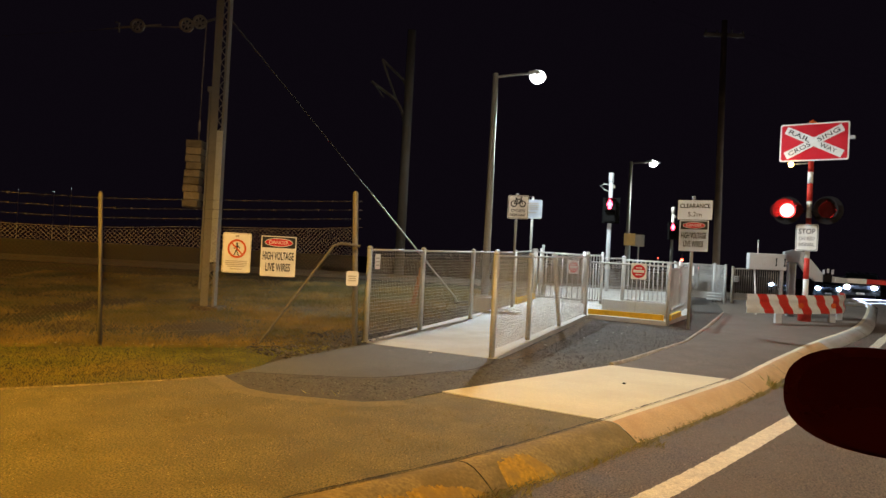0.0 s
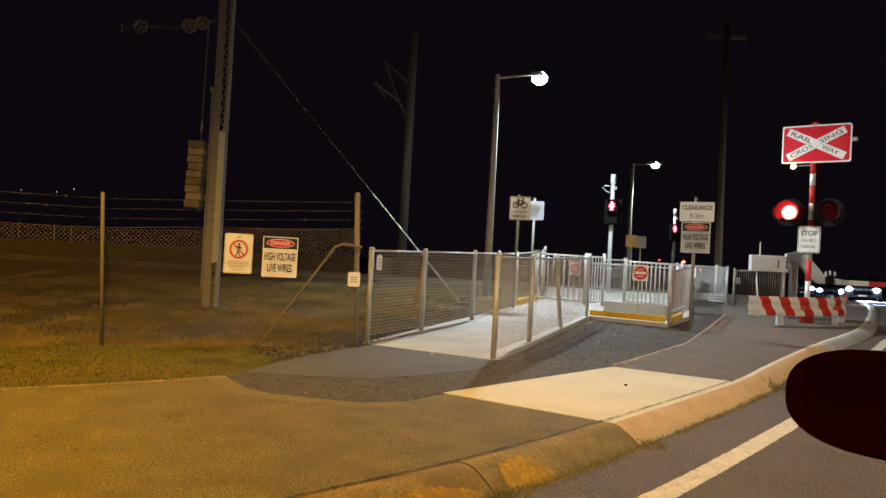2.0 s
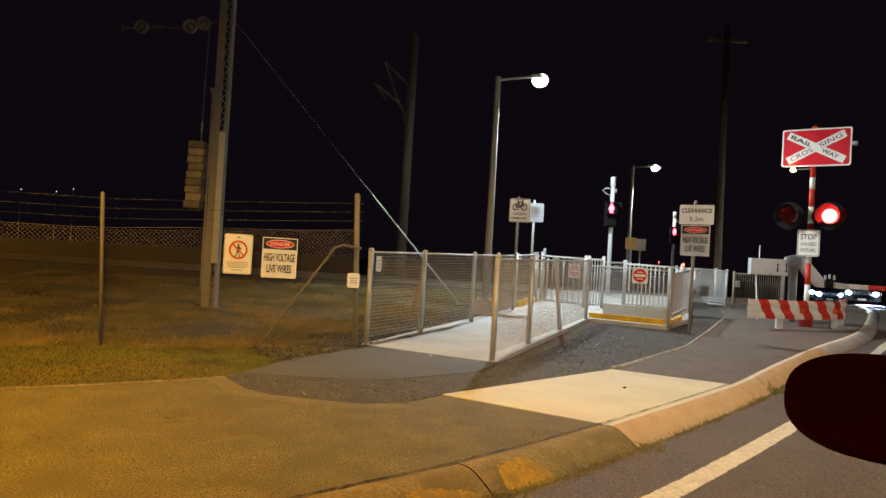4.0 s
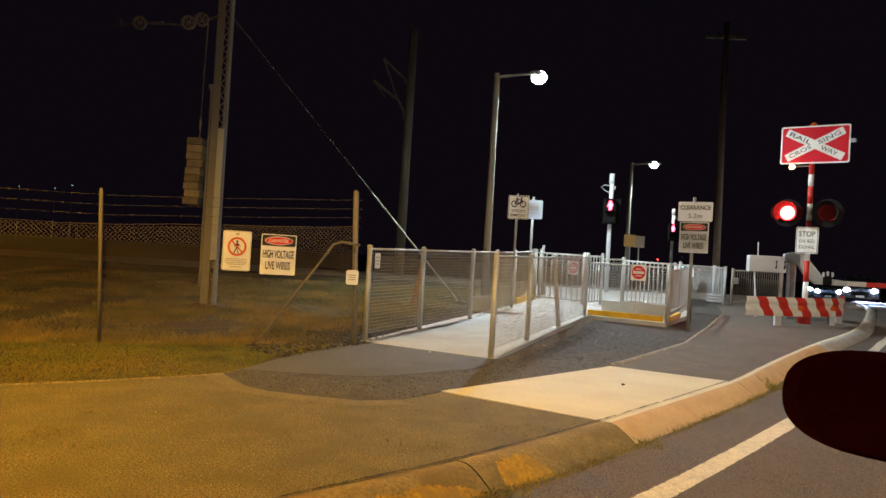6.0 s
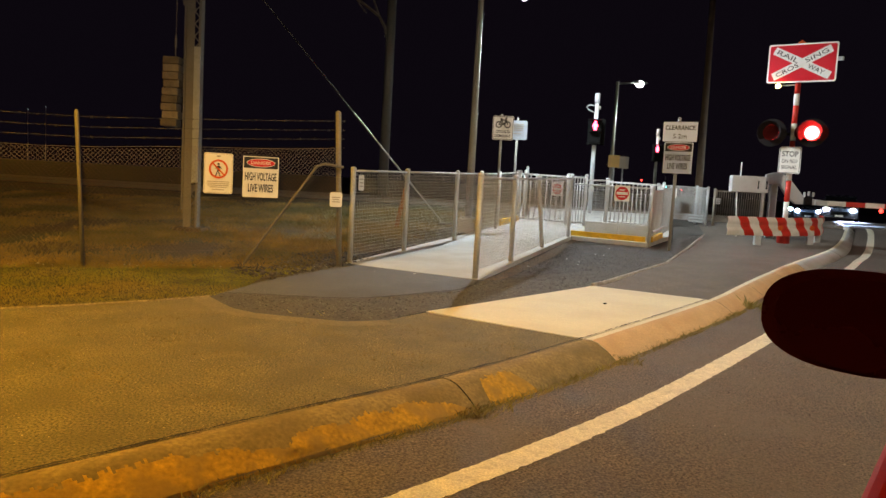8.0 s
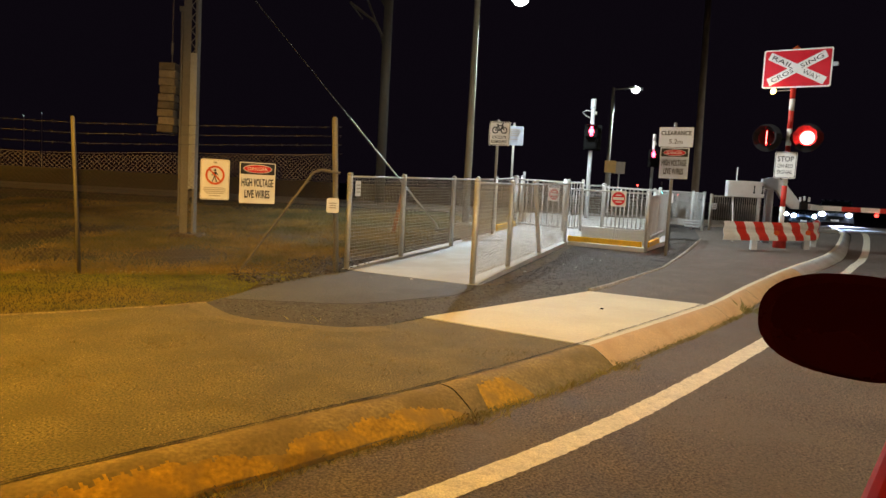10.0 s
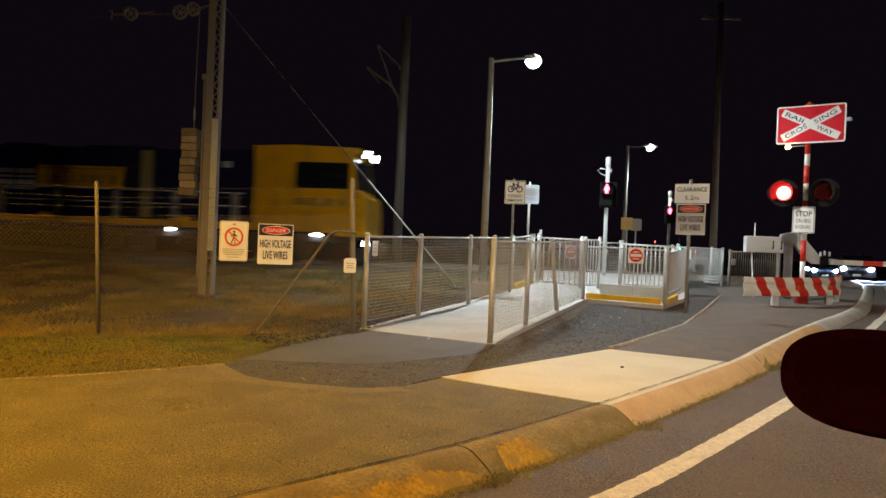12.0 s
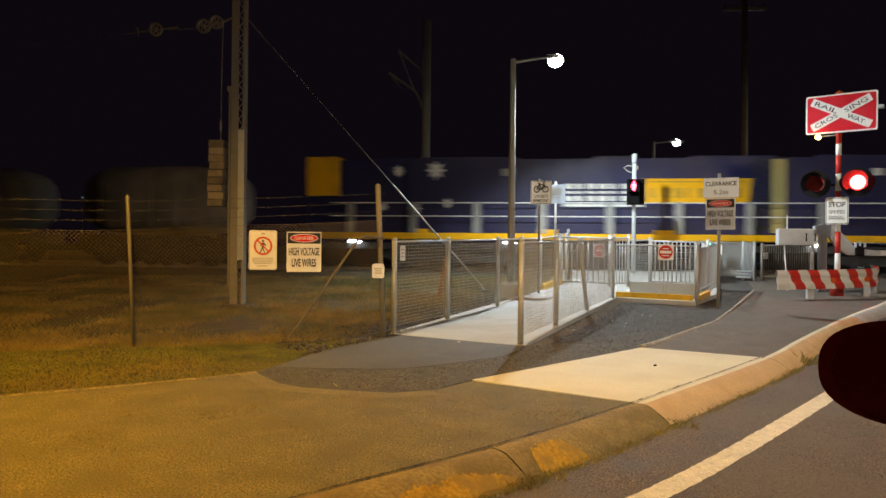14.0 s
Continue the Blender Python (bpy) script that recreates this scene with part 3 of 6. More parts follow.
fz = ground_z(0.99, 16.35)
street_lamp((0.99, 16.35, fz + 0.32), 4.967, 2.455, 61.1, 0.0, "tall grey steel street lamp with a bright white head", 18, LED, rise=0.553, lens=0.20)
footing = empty("lamp_footing", pose(0.99, 16.35, fz - 0.05, 0, 0, -20), "pale square concrete footing under the street lamp", "footing")
part("block", B(-0.25, -0.25, -0.1, 0.25, 0.25, 0.365, bevel=0.015), CONCRETE, footing)
street_lamp((7.75, 31.0, 0.5), 5.25, 1.22, 26.8, 0.2, "far grey street lamp with a bright white head", 30, LED, rise=0.08, lens=0.17)
street_lamp((-7.81, 2.99, -0.02), 7.05, 1.53, -31, 0, "street lamp with an orange glowing head beside the footpath", 25, SODIUM)

# unseen post and head added to carry the warm fill
street_lamp((8.9, -1.4, -0.15), 8.4, 1.5, 180, 0, "unseen warm white street lamp added across the road", 25, (1.0, 0.80, 0.56))

# catenary mast with its balance weights
mast = empty("catenary_mast", pose(-4.42, 14.15, 0.089) @ Matrix.Diagonal((0.893, 0.893, 0.893, 1)), "tall weathered steel catenary mast with balance weights", "mast")
for x0, x1 in ((-0.13, 0.03), (0.115, 0.16)):
    bm = bmesh.new()
    box(bm, x0, -0.16, 0.0, x1, -0.145, 9.0)
    box(bm, x0, -0.145, 0.0, x0 + 0.015, 0.16, 9.0)
    part("flange", bm, GALV_DULL, mast)
lace = bmesh.new()
for k in range(34):
    z0 = 0.5 + k * 0.25
    tube(lace, [(0.02, -0.13, z0), (0.125, -0.13, z0 + 0.125)], 0.011, 5)
    tube(lace, [(0.125, -0.13, z0 + 0.125), (0.02, -0.13, z0 + 0.25)], 0.011, 5)
part("lacing", lace, GALV_DULL, mast)
part("guard_plate", B(0.035, -0.185, 0.98, 0.165, -0.165, 3.78), GALV, mast, "bright galvanised guard plate")
part("side_tube", T([(-0.175, -0.1, 0.4), (-0.175, -0.1, 4.66)], 0.03, 8), GALV_DULL, mast)
part("tube_cap", B(-0.225, -0.15, 4.62, -0.13, -0.05, 4.72), GALV_DULL, mast)
part("footing", B(-0.27, -0.34, -0.2, 0.30, 0.36, 0.035, bevel=0.03), MUD, mast, "low dirty concrete footing")
weight = part("weight_stack", B(-0.44, -0.12, 2.12, -0.40, 0.12, 3.55), GALV_DULL, mast, "stack of concrete balance weights")
for k in range(9):
    j = random.uniform(-0.02, 0.02)
    part("weight", B(-0.60 + j - 0.004 * (8 - k), -0.17, 2.13 + k * 0.160, -0.27 + j - 0.004 * (8 - k), 0.17, 2.13 + k * 0.160 + 0.152, bevel=0.02), STOVE, weight)
part("cable", T([(-0.37, -0.1, 3.55), (-0.365, -0.1, 4.6), (-0.36, -0.05, 6.1)], 0.012, 5), WIRE, mast)
part("turnbuckle", T([(-0.37, -0.1, 3.72), (-0.37, -0.1, 3.78), (-0.37, -0.1, 3.95), (-0.37, -0.1, 4.02)], [0.01, 0.026, 0.026, 0.01], 8), GALV_DULL, mast)
part("arm", T([(-0.1, 0, 6.25), (-0.45, 0, 6.12), (-0.80, 0, 6.03)], 0.025, 6), GALV_DULL, mast)
for x, z, r in ((-0.79, 6.04, 0.155), (-0.51, 6.12, 0.15), (-1.84, 5.97, 0.15)):
    wheel = disc(bmesh.new(), r * 0.72, r, -0.06, 0.0, 24, x, z)
    disc(wheel, 0.0, r * 0.22, -0.07, 0.01, 12, x, z)
    for a in range(6):
        c, s_ = math.cos(a * math.tau / 6), math.sin(a * math.tau / 6)
        tube(wheel, [(x + c * r * 0.2, -0.03, z + s_ * r * 0.2), (x + c * r * 0.75, -0.03, z + s_ * r * 0.75)], 0.018, 5)
    part("pulley_wheel", wheel, GALV_DULL, mast)
part("tension_wire", T([(-0.9, 0, 6.0), (-1.7, 0, 5.97), (-2.35, 0, 5.9), (-2.9, 0, 5.82), (-14, 0, 4.6)], [0.012, 0.012, 0.010, 0.003, 0.003], 5), WIRE, mast)
bracket = bmesh.new()
tube(bracket, [(-1.35, 0, 6.03), (-1.84, 0, 5.97), (-2.25, 0, 5.93)], 0.018, 6)
tube(bracket, [(-2.25, 0, 5.82), (-2.25, 0, 6.02), (-2.33, 0, 6.04)], 0.02, 6)
part("bracket", bracket, GALV_DULL, mast)

guy = empty("guy_wire", pose(0, 0, 0), "taut steel guy wire with a pale sheath", "guy wire")
G0, G1 = Vector((-4.26, 14.15, 5.61)), Vector((0.45, 18.0, 0.25))
part("wire", T([G0, G1], 0.011, 6), BARB, guy)
part("sheath", T([G0.lerp(G1, 0.557), G0.lerp(G1, 0.950)], 0.019, 8), GALV, guy, "pale grey sheath")
part("anchor", T([G0.lerp(G1, 0.95), G0.lerp(G1, 0.985), G1 + Vector((0.05, 0, -0.25))], [0.02, 0.03, 0.05], 8), GALV, guy)
part("anchor_eye", B(0.35, 17.9, 0.05, 0.7, 18.2, 0.24, bevel=0.03), GRAVEL, guy)
marker = empty("marker_stake", pose(-0.62, 16.6, 0.1, 0, 11, 0), "leaning orange timber marker stake", "stake")
part("stake", B(-0.045, -0.03, 0, 0.045, 0.03, 0.95, bevel=0.01), mat("orange_timber", (0.33, 0.14, 0.05), 0.8, var=0.2, bump=0.1), marker)

pole = empty("catenary_pole", pose(-1.72, 30.0, 0.3, 0, 0.2, 0), "far grey catenary pole with cantilever arms", "pole")
part("pole", T([(0, 0, 0), (0, 0, 10.2)], [0.2, 0.17], 10), GALV_DULL, pole, smooth=True)
for a, b, r in (((0, 0, 7.95), (-1.15, 0, 8.95), 0.05), ((-1.13, 0, 8.9), (-0.47, 0, 7.3), 0.045), ((-0.47, 0, 7.3), (-0.1, 0, 6.65), 0.06), ((-0.47, 0, 7.3), (-1.53, 0, 8.03), 0.06), ((-1.53, 0, 8.03), (-1.0, 0, 7.4), 0.03), ((-0.2, 0, 6.6), (0.05, 0, 6.4), 0.09)):
    part("cantilever_arm", T([a, b], r, 6), GALV_DULL, pole)
part("insulator", T([(-0.25, 0, 8.15), (-0.15, 0, 8.07), (0, 0, 7.95)], [0.06, 0.11, 0.06], 8), GALV_DULL, pole)
part("insulator", T([(-0.22, 0, 6.85), (-0.15, 0, 6.75), (-0.05, 0, 6.6)], [0.07, 0.13, 0.07], 8), GALV_DULL, pole)

power = empty("power_pole", pose(14.9, 40.0, 0.1, 0, -0.6, 0), "tall timber power pole with a crossarm", "pole")
part("pole", T([(0, 0, 0), (0, 0, 14.9)], [0.21, 0.15], 10), WOOD_POLE, power, smooth=True)
part("crossarm", B(-1.1, -0.06, 14.0, 1.1, 0.06, 14.2), WOOD_POLE, power)
for x in (-1.0, -0.4, 0.4, 1.0):
    part("insulator", T([(x, 0, 14.2), (x, 0, 14.28), (x, 0, 14.38)], [0.03, 0.06, 0.03], 8), GALV_DULL, power)
lines = empty("power_line", pose(0, 0, 0), "thin dark overhead power line", "power line")
for dx, dz in ((-0.9, 14.4), (0.9, 14.4)):
    part("wire", T([(14.9 + dx + t * 62, 40 + t * 30, dz - 2.0 * t * (1 - t) * 2) for t in [-1 + k / 10 for k in range(21)]], 0.003, 4), BLACK, lines)


# ---- chain-link fence ----
FENCE = [(-1.13, 10.15, 2.12), (-4.1, 9.0, 1.86), (-8.0, 7.65, 1.86)]
fence = empty("chain_link_fence", pose(0, 0, 0), "rusty chain-link fence with barbed wire on top", "fence")
for k, (x, y, h) in enumerate(FENCE):
    post = part("post", T([(x, y, -0.1), (x - 0.10, y, h - 0.02), (x - 0.10, y, h)], [0.038 if k == 0 else 0.024, 0.038 if k == 0 else 0.024, 0.02], 10), GALV_DULL, fence, smooth=True)
A0 = Vector((-1.12, 10.1, 0))
D0 = (Vector((-8.0, 7.65, 0)) - A0).normalized()
LEN = 7.3


def fence_top(u):
    return 1.60 - 0.20 * min(1, u / 3.2)


link = []
faces = []


def ribbon(pts, r):
    """A thin three-sided wire."""
    base = None
    for k, p in enumerate(pts):
        n = len(link)
        nrm = Vector((D0.y, -D0.x, 0))
        along_ = (pts[min(k + 1, len(pts) - 1)] - pts[max(k - 1, 0)]).normalized()
        side = along_.cross(nrm)
        link.extend((tuple(p + nrm * r), tuple(p - nrm * r * 0.5 + side * r), tuple(p - nrm * r * 0.5 - side * r)))
        if base is not None:
            for j in range(3):
                faces.append((base + j, base + (j + 1) % 3, n + (j + 1) % 3, n + j))
        base = n


PITCH = 0.027
n_wires = int(LEN / PITCH)
for k in range(n_wires):
    u0 = k * PITCH
    top = fence_top(u0)
    m = int((top - 0.03) / PITCH)
    pts = []
    for j in range(m + 1):
        u = u0 + (PITCH if (j + k) % 2 else 0.0)
        pts.append(A0 + D0 * u + Vector((-0.05 * (top - j * PITCH), 0.003 * (-1) ** k, top - j * PITCH)))
    ribbon(pts, 0.0020)
me = bpy.data.meshes.new("chain_mesh")
me.from_pydata(link, [], faces)
me.materials.append(WIRE)
ob = new("chain_mesh", me)
ob.parent = fence
tagged(ob, "fine diamond wire mesh", kind="stuff")
for dz in (0.02, -0.62, -1.30):
    part("strand", T([A0 + D0 * u + Vector((0, 0, fence_top(u) + dz - 0.012 * math.sin(u * 2.0))) for u in [LEN * q / 12 for q in range(13)]], 0.0022, 5), WIRE, fence)
for dz in (0.14, 0.26, 0.38):
    bm = T([A0 + D0 * u + Vector((0, 0, fence_top(u) + dz - 0.008 * abs(math.sin(u)))) for u in [LEN * q / 14 for q in range(15)]], 0.0019, 5)
    for q in range(38):
        u = LEN * q / 38 + 0.03
        p = A0 + D0 * u + Vector((0, 0, fence_top(u) + dz - 0.008 * abs(math.sin(u))))
        tube(bm, [p + Vector((-0.012, 0, -0.014)), p + Vector((0.012, 0, 0.014))], 0.0013, 4)
        tube(bm, [p + Vector((0.012, 0, -0.014)), p + Vector((-0.012, 0, 0.014))], 0.0013, 4)
    part("barbed_wire", bm, BARB, fence, "barbed wire strand")
brace = A0 + Vector((0, -0.06, 0))
part("brace", T([brace + Vector((0, 0, 1.36)), brace + D0 * 0.25 + Vector((0, 0, 1.39)), brace + D0 * 0.36 + Vector((0, 0, 1.35)), brace + D0 * 1.28 + Vector((0, 0, 0.02))], 0.019, 8), mat("dull_brace_steel", (0.15, 0.13, 0.105), 0.7, 0.2, var=0.2, bump=0.1), fence, "bent dull steel brace tube")


# ---- signs ----
def sign_on(name, m, label, category="sign", group=""):
    return empty(name, m, label, category, group)


def figure(parent, x, z, s, material):
    """A plain walking pictogram."""
    bm = disc(bmesh.new(), 0, 0.10 * s, -0.008, -0.004, 14, x, z + 0.62 * s)
    poly(bm, [(x - 0.10 * s, z + 0.48 * s), (x + 0.12 * s, z + 0.48 * s), (x + 0.07 * s, z + 0.02 * s), (x - 0.10 * s, z + 0.02 * s)], -0.008, -0.004)
    for pts in ([(0.10, 0.46), (0.30, 0.22), (0.25, 0.18), (0.06, 0.36)], [(-0.08, 0.46), (-0.28, 0.20), (-0.23, 0.16), (-0.05, 0.34)], [(0.0, 0.06), (0.20, -0.42), (0.12, -0.44), (-0.04, 0.0)], [(-0.02, 0.06), (-0.20, -0.42), (-0.28, -0.40), (-0.10, 0.06)]):
        poly(bm, [(x + a * s, z + b * s) for a, b in pts], -0.008, -0.004)
    part("pictogram", bm, material, parent)


FENCE_YAW = math.degrees(math.atan2(-D0.y, -D0.x))
p = A0 + D0 * 1.09
danger = sign_on("danger_sign", pose(p.x, p.y - 0.04, 1.17, 0, 0, FENCE_YAW) @ Matrix.Diagonal((0.91, 1, 0.97, 1)), "white metal danger high voltage sign on the fence")
DW, DH = 0.50, 0.545


def danger_face(parent, w, h, white=SIGN_WHITE):
    part("panel", plate(bmesh.new(), w, h, 0.003, 0.015, 0), white, parent)
    part("header", plate(bmesh.new(), w * 0.95, h * 0.27, 0.002, 0.008, -0.002, 0, h * 0.345), SIGN_BLACK, parent)
    for k, mt in ((0, SIGN_WHITE), (1, SIGN_RED)):
        ell = [((w * 0.40 - k * 0.008) * math.cos(q * math.tau / 32), h * 0.345 + (h * 0.105 - k * 0.008) * math.sin(q * math.tau / 32)) for q in range(32)]
        part("oval", poly(bmesh.new(), ell, -0.004 - k * 0.002, -0.002 - k * 0.002), mt, parent)
    lettering("lettering", "DANGER", w * 0.55, h * 0.085, SIGN_WHITE, parent, 0, h * 0.345, -0.0085)
    lettering("lettering", "HIGH VOLTAGE", w * 0.88, h * 0.20, SIGN_BLACK, parent, 0, h * 0.01, -0.003, weight=0.022)
    lettering("lettering", "LIVE WIRES", w * 0.70, h * 0.20, SIGN_BLACK, parent, 0, -h * 0.27, -0.003, weight=0.022)


danger_face(danger, DW, DH)
p = A0 + D0 * 1.62
nogo = sign_on("no_entry_sign", pose(p.x, p.y - 0.04, 1.19, 0, 0, FENCE_YAW) @ Matrix.Diagonal((0.89, 1, 0.92, 1)), "cream sign with an orange no pedestrians symbol on the fence")
part("panel", plate(bmesh.new(), 0.40, 0.56, 0.003, 0.03, 0), SIGN_WHITE, nogo)
rim = plate(bmesh.new(), 0.385, 0.545, 0.001, 0.026, -0.001)
part("border", rim, SIGN_GREY, nogo)
part("face", plate(bmesh.new(), 0.372, 0.532, 0.001, 0.022, -0.002), SIGN_WHITE, nogo)
part("ring", disc(bmesh.new(), 0.105, 0.132, -0.010, -0.003, 32, 0, 0.06), SIGN_ORANGE, nogo)
part("slash", poly(bmesh.new(), [(-0.10, 0.145), (-0.085, 0.16), (0.10, -0.025), (0.085, -0.04)], -0.011, -0.009), SIGN_ORANGE, nogo)
figure(nogo, 0, 0.03, 0.16, SIGN_BLACK)
bars(nogo, [(0, 0.235, 0.05, 0.025), (0, -0.115, 0.30, 0.012), (0, -0.14, 0.31, 0.012), (0, -0.165, 0.29, 0.012), (0, -0.19, 0.24, 0.012), (0, -0.225, 0.16, 0.012)], SIGN_GREY)
tag = sign_on("notice_plate", pose(-1.2, 10.03, 0.92, 0, 0, FENCE_YAW), "small cream notice plate on the fence post")
part("panel", plate(bmesh.new(), 0.17, 0.20, 0.003, 0.03, 0), SIGN_WHITE, tag)
bars(tag, [(0, 0.03, 0.11, 0.014), (0, 0.0, 0.09, 0.014), (0, -0.03, 0.10, 0.014)], SIGN_GREY)


# ---- ramp fences ----
def flat_bar(a, b, width, z0, z1):
    """A rectangular bar from a to b."""
    a, b = Vector(a), Vector(b)
    t = Vector((b.x - a.x, b.y - a.y, 0)).normalized()
    n = Vector((t.y, -t.x, 0)) * width / 2
    bm = bmesh.new()
    ends = [[bm.verts.new(p + n * s + Vector((0, 0, z))) for s, z in ((-1, z0), (1, z0), (1, z1), (-1, z1))] for p in (a, b)]
    for j in range(4):
        bm.faces.new((ends[0][j], ends[0][(j + 1) % 4], ends[1][(j + 1) % 4], ends[1][j]))
    bm.faces.new(ends[0][::-1])
    bm.faces.new(ends[1])
    bmesh.ops.recalc_face_normals(bm, faces=bm.faces[:])
    return bm


def fence_z(x, y):
    return ground_z(x, y) + 0.05


def mesh_fence(name, posts, label, mesh_from=0.06, top=1.27, gap_v=0.05, gap_h=0.05, lean=None, first=0, tall=1.30, wire=0.0030):
    """Round steel posts with domed caps and welded mesh between them."""
    fe = empty(name, pose(0, 0, 0), label, "fence", "ramp fences")
    tops = []
    for k, (x, y) in enumerate(posts):
        z = fence_z(x, y)
        tops.append(Vector((x, y, z)))
        if k < first:
            continue
        dx, dy = (lean or {}).get(k, (0, 0))
        part("post", T([(x, y, z - 0.1), (x + dx, y + dy, z + tall)], 0.038, 10), GALV, fe, smooth=True)
        part("post_cap", dome(bmesh.new(), (x + dx, y + dy, z + tall), 0.045, 0.7, 10), GALV, fe, smooth=True)
    for a, b in zip(tops, tops[1:]):
        bm = bmesh.new()
        span = b - a
        length = Vector((span.x, span.y, 0)).length
        n = int(length / gap_v)
        for j in range(1, n):
            q = a + span * (j / n)
            tube(bm, [q + Vector((0, 0, mesh_from)), q + Vector((0, 0, top))], wire, 4, cap=False)
        for j in range(int((top - mesh_from) / gap_h) + 1):
            z = mesh_from + j * gap_h
            tube(bm, [a + Vector((0, 0, z)), b + Vector((0, 0, z))], wire * 0.9, 4, cap=False)
        part("mesh_panel", bm, GALV, fe)
        part("top_rail", T([a + Vector((0, 0, top)), b + Vector((0, 0, top))], 0.016, 8), GALV, fe, smooth=True)
    return fe


P = [(-1.03, 10.55), (-0.30, 12.12), (0.60, 14.05), (1.19, 15.8), (1.76, 17.6)]
mesh_fence("ramp_fence", P, "galvanised mesh fence beside the ramp path")
F = [(0.71, 9.55), (1.37, 11.26), (2.2, 13.4), (3.10, 15.68)]
mesh_fence("ramp_fence", F, "galvanised mesh fence beside the ramp path, one post bent", lean={2: (-0.16, -0.05)})
mesh_fence("ramp_fence", [(1.76, 17.6), (2.35, 18.9)], "galvanised mesh fence with a yellow kick rail", first=1)
kick = empty("kick_rail", pose(0, 0, 0), "yellow painted steel kick rail at the fence foot", "rail", "kick rails")
a, b = Vector((1.82, 17.62, fence_z(1.8, 17.6))), Vector((2.4, 18.85, fence_z(2.4, 18.85)))
part("rail", flat_bar(a, b, 0.08, 0.02, 0.18), YELLOW, kick)


def picket_fence(name, p0, p1, n, label, top=1.24, tall=1.30, steel=GALV):
    a, b = Vector((*p0, fence_z(*p0))), Vector((*p1, fence_z(*p1)))
    fe = empty(name, pose(0, 0, 0), label, "fence", "picket fences")
    for q in (a, b):
        part("post", T([q, q + Vector((0, 0, tall))], 0.04, 10), steel, fe, smooth=True)
        part("post_cap", dome(bmesh.new(), q + Vector((0, 0, tall)), 0.045, 0.7, 10), steel, fe, smooth=True)
    for z in (0.12, top):
        part("rail", T([a + Vector((0, 0, z)), b + Vector((0, 0, z))], 0.022, 8), steel, fe, smooth=True)
    for k in range(1, n):
        q = a.lerp(b, k / n)
        part("picket", T([q + Vector((0, 0, 0.12)), q + Vector((0, 0, top))], 0.014, 8), steel, fe, smooth=True)
    return fe


picket_fence("picket_fence", (2.42, 18.9), (3.55, 18.35), 9, "galvanised picket gate panel across the path")
picket_fence("picket_fence", (3.63, 18.3), (4.02, 18.45), 5, "short galvanised picket fence panel across the path")
mesh_fence("maze_fence", [(4.05, 18.5), (4.62, 18.75)], "galvanised mesh fence panel across the path", gap_v=0.1, gap_h=0.055, first=1, top=1.18, tall=1.22)
picket_fence("picket_fence", (4.7, 18.95), (5.95, 18.35), 13, "galvanised picket fence panel inside the maze", top=1.14, tall=1.2)
picket_fence("picket_fence", (2.6, 19.3), (3.1, 22.6), 22, "galvanised picket fence beside the crossing path")
MZ = [(3.20, 15.84), (4.66, 15.05), (6.11, 18.23)]
mesh_fence("maze_fence", MZ[:2], "galvanised mesh fence panel of the pedestrian maze", gap_v=0.028, gap_h=0.06, top=1.16, tall=1.19, first=1)
mesh_fence("maze_fence", [MZ[1], (5.38, 16.64), MZ[2]], "galvanised mesh fence panel of the pedestrian maze", gap_v=0.028, gap_h=0.06, top=1.10, tall=1.14, first=1)
upstand = empty("concrete_upstand", pose(0, 0, 0), "low pale concrete upstand inside the maze", "low wall")
part("wall", flat_bar((3.62, 16.38, fence_z(3.6, 16.4)), (4.86, 15.72, fence_z(4.8, 15.7)), 0.10, -0.05, 0.34), CONCRETE, upstand)
mesh_fence("track_fence", [(6.35, 19.9), (6.75, 21.3), (7.78, 21.0), (7.98, 20.7)], "galvanised mesh fence beside the railway", gap_v=0.018, gap_h=0.03, top=1.0, tall=1.03, wire=0.0042)
picket_fence("picket_fence", (8.06, 20.38), (9.6, 20.75), 22, "dull steel picket fence beside the railway", top=0.96, tall=1.0, steel=GALV_DULL)
steel_rails = empty("kick_rail", pose(0, 0, 0), "short shiny steel kick rails at a fence foot", "rail", "kick rails")
for dz in (0.05, 0.13, 0.21):
    part("rail", T([(7.55, 20.9, fence_z(7.6, 20.9) + dz), (7.92, 20.75, fence_z(7.9, 20.7) + dz)], 0.025, 8), GALV, steel_rails)
kick = empty("kick_rail", pose(0, 0, 0), "yellow painted steel kick rail round the maze", "rail", "kick rails")
for q0, q1 in (((3.2, 15.82), (4.58, 15.05)), ((4.72, 15.1), (5.35, 16.4))):
    part("rail", flat_bar((q0[0], q0[1], fence_z(*q0)), (q1[0], q1[1], fence_z(*q1)), 0.06, 0.05, 0.16), YELLOW, kick)
part("upper_rail", T([(4.74, 15.1, fence_z(4.7, 15.1) + 0.26), (5.66, 17.1, fence_z(5.6, 17.0) + 0.26)], 0.03, 8), GALV, kick, "bare steel upper rail")


# ---- signs on the path ----
def signpost(name, base, height, turn, label, r=0.03, material=POLE):
    z = ground_z(*base)
    s = empty(name, pose(base[0], base[1], z, 0, 0, turn), label, "sign")
    part("pole", T([(0, 0.03, -0.2), (0, 0.03, height)], r, 10), material, s, smooth=True)
    part("pole_cap", dome(bmesh.new(), (0, 0.03, height), r * 1.1, 0.7, 10), material, s, smooth=True)
    return s


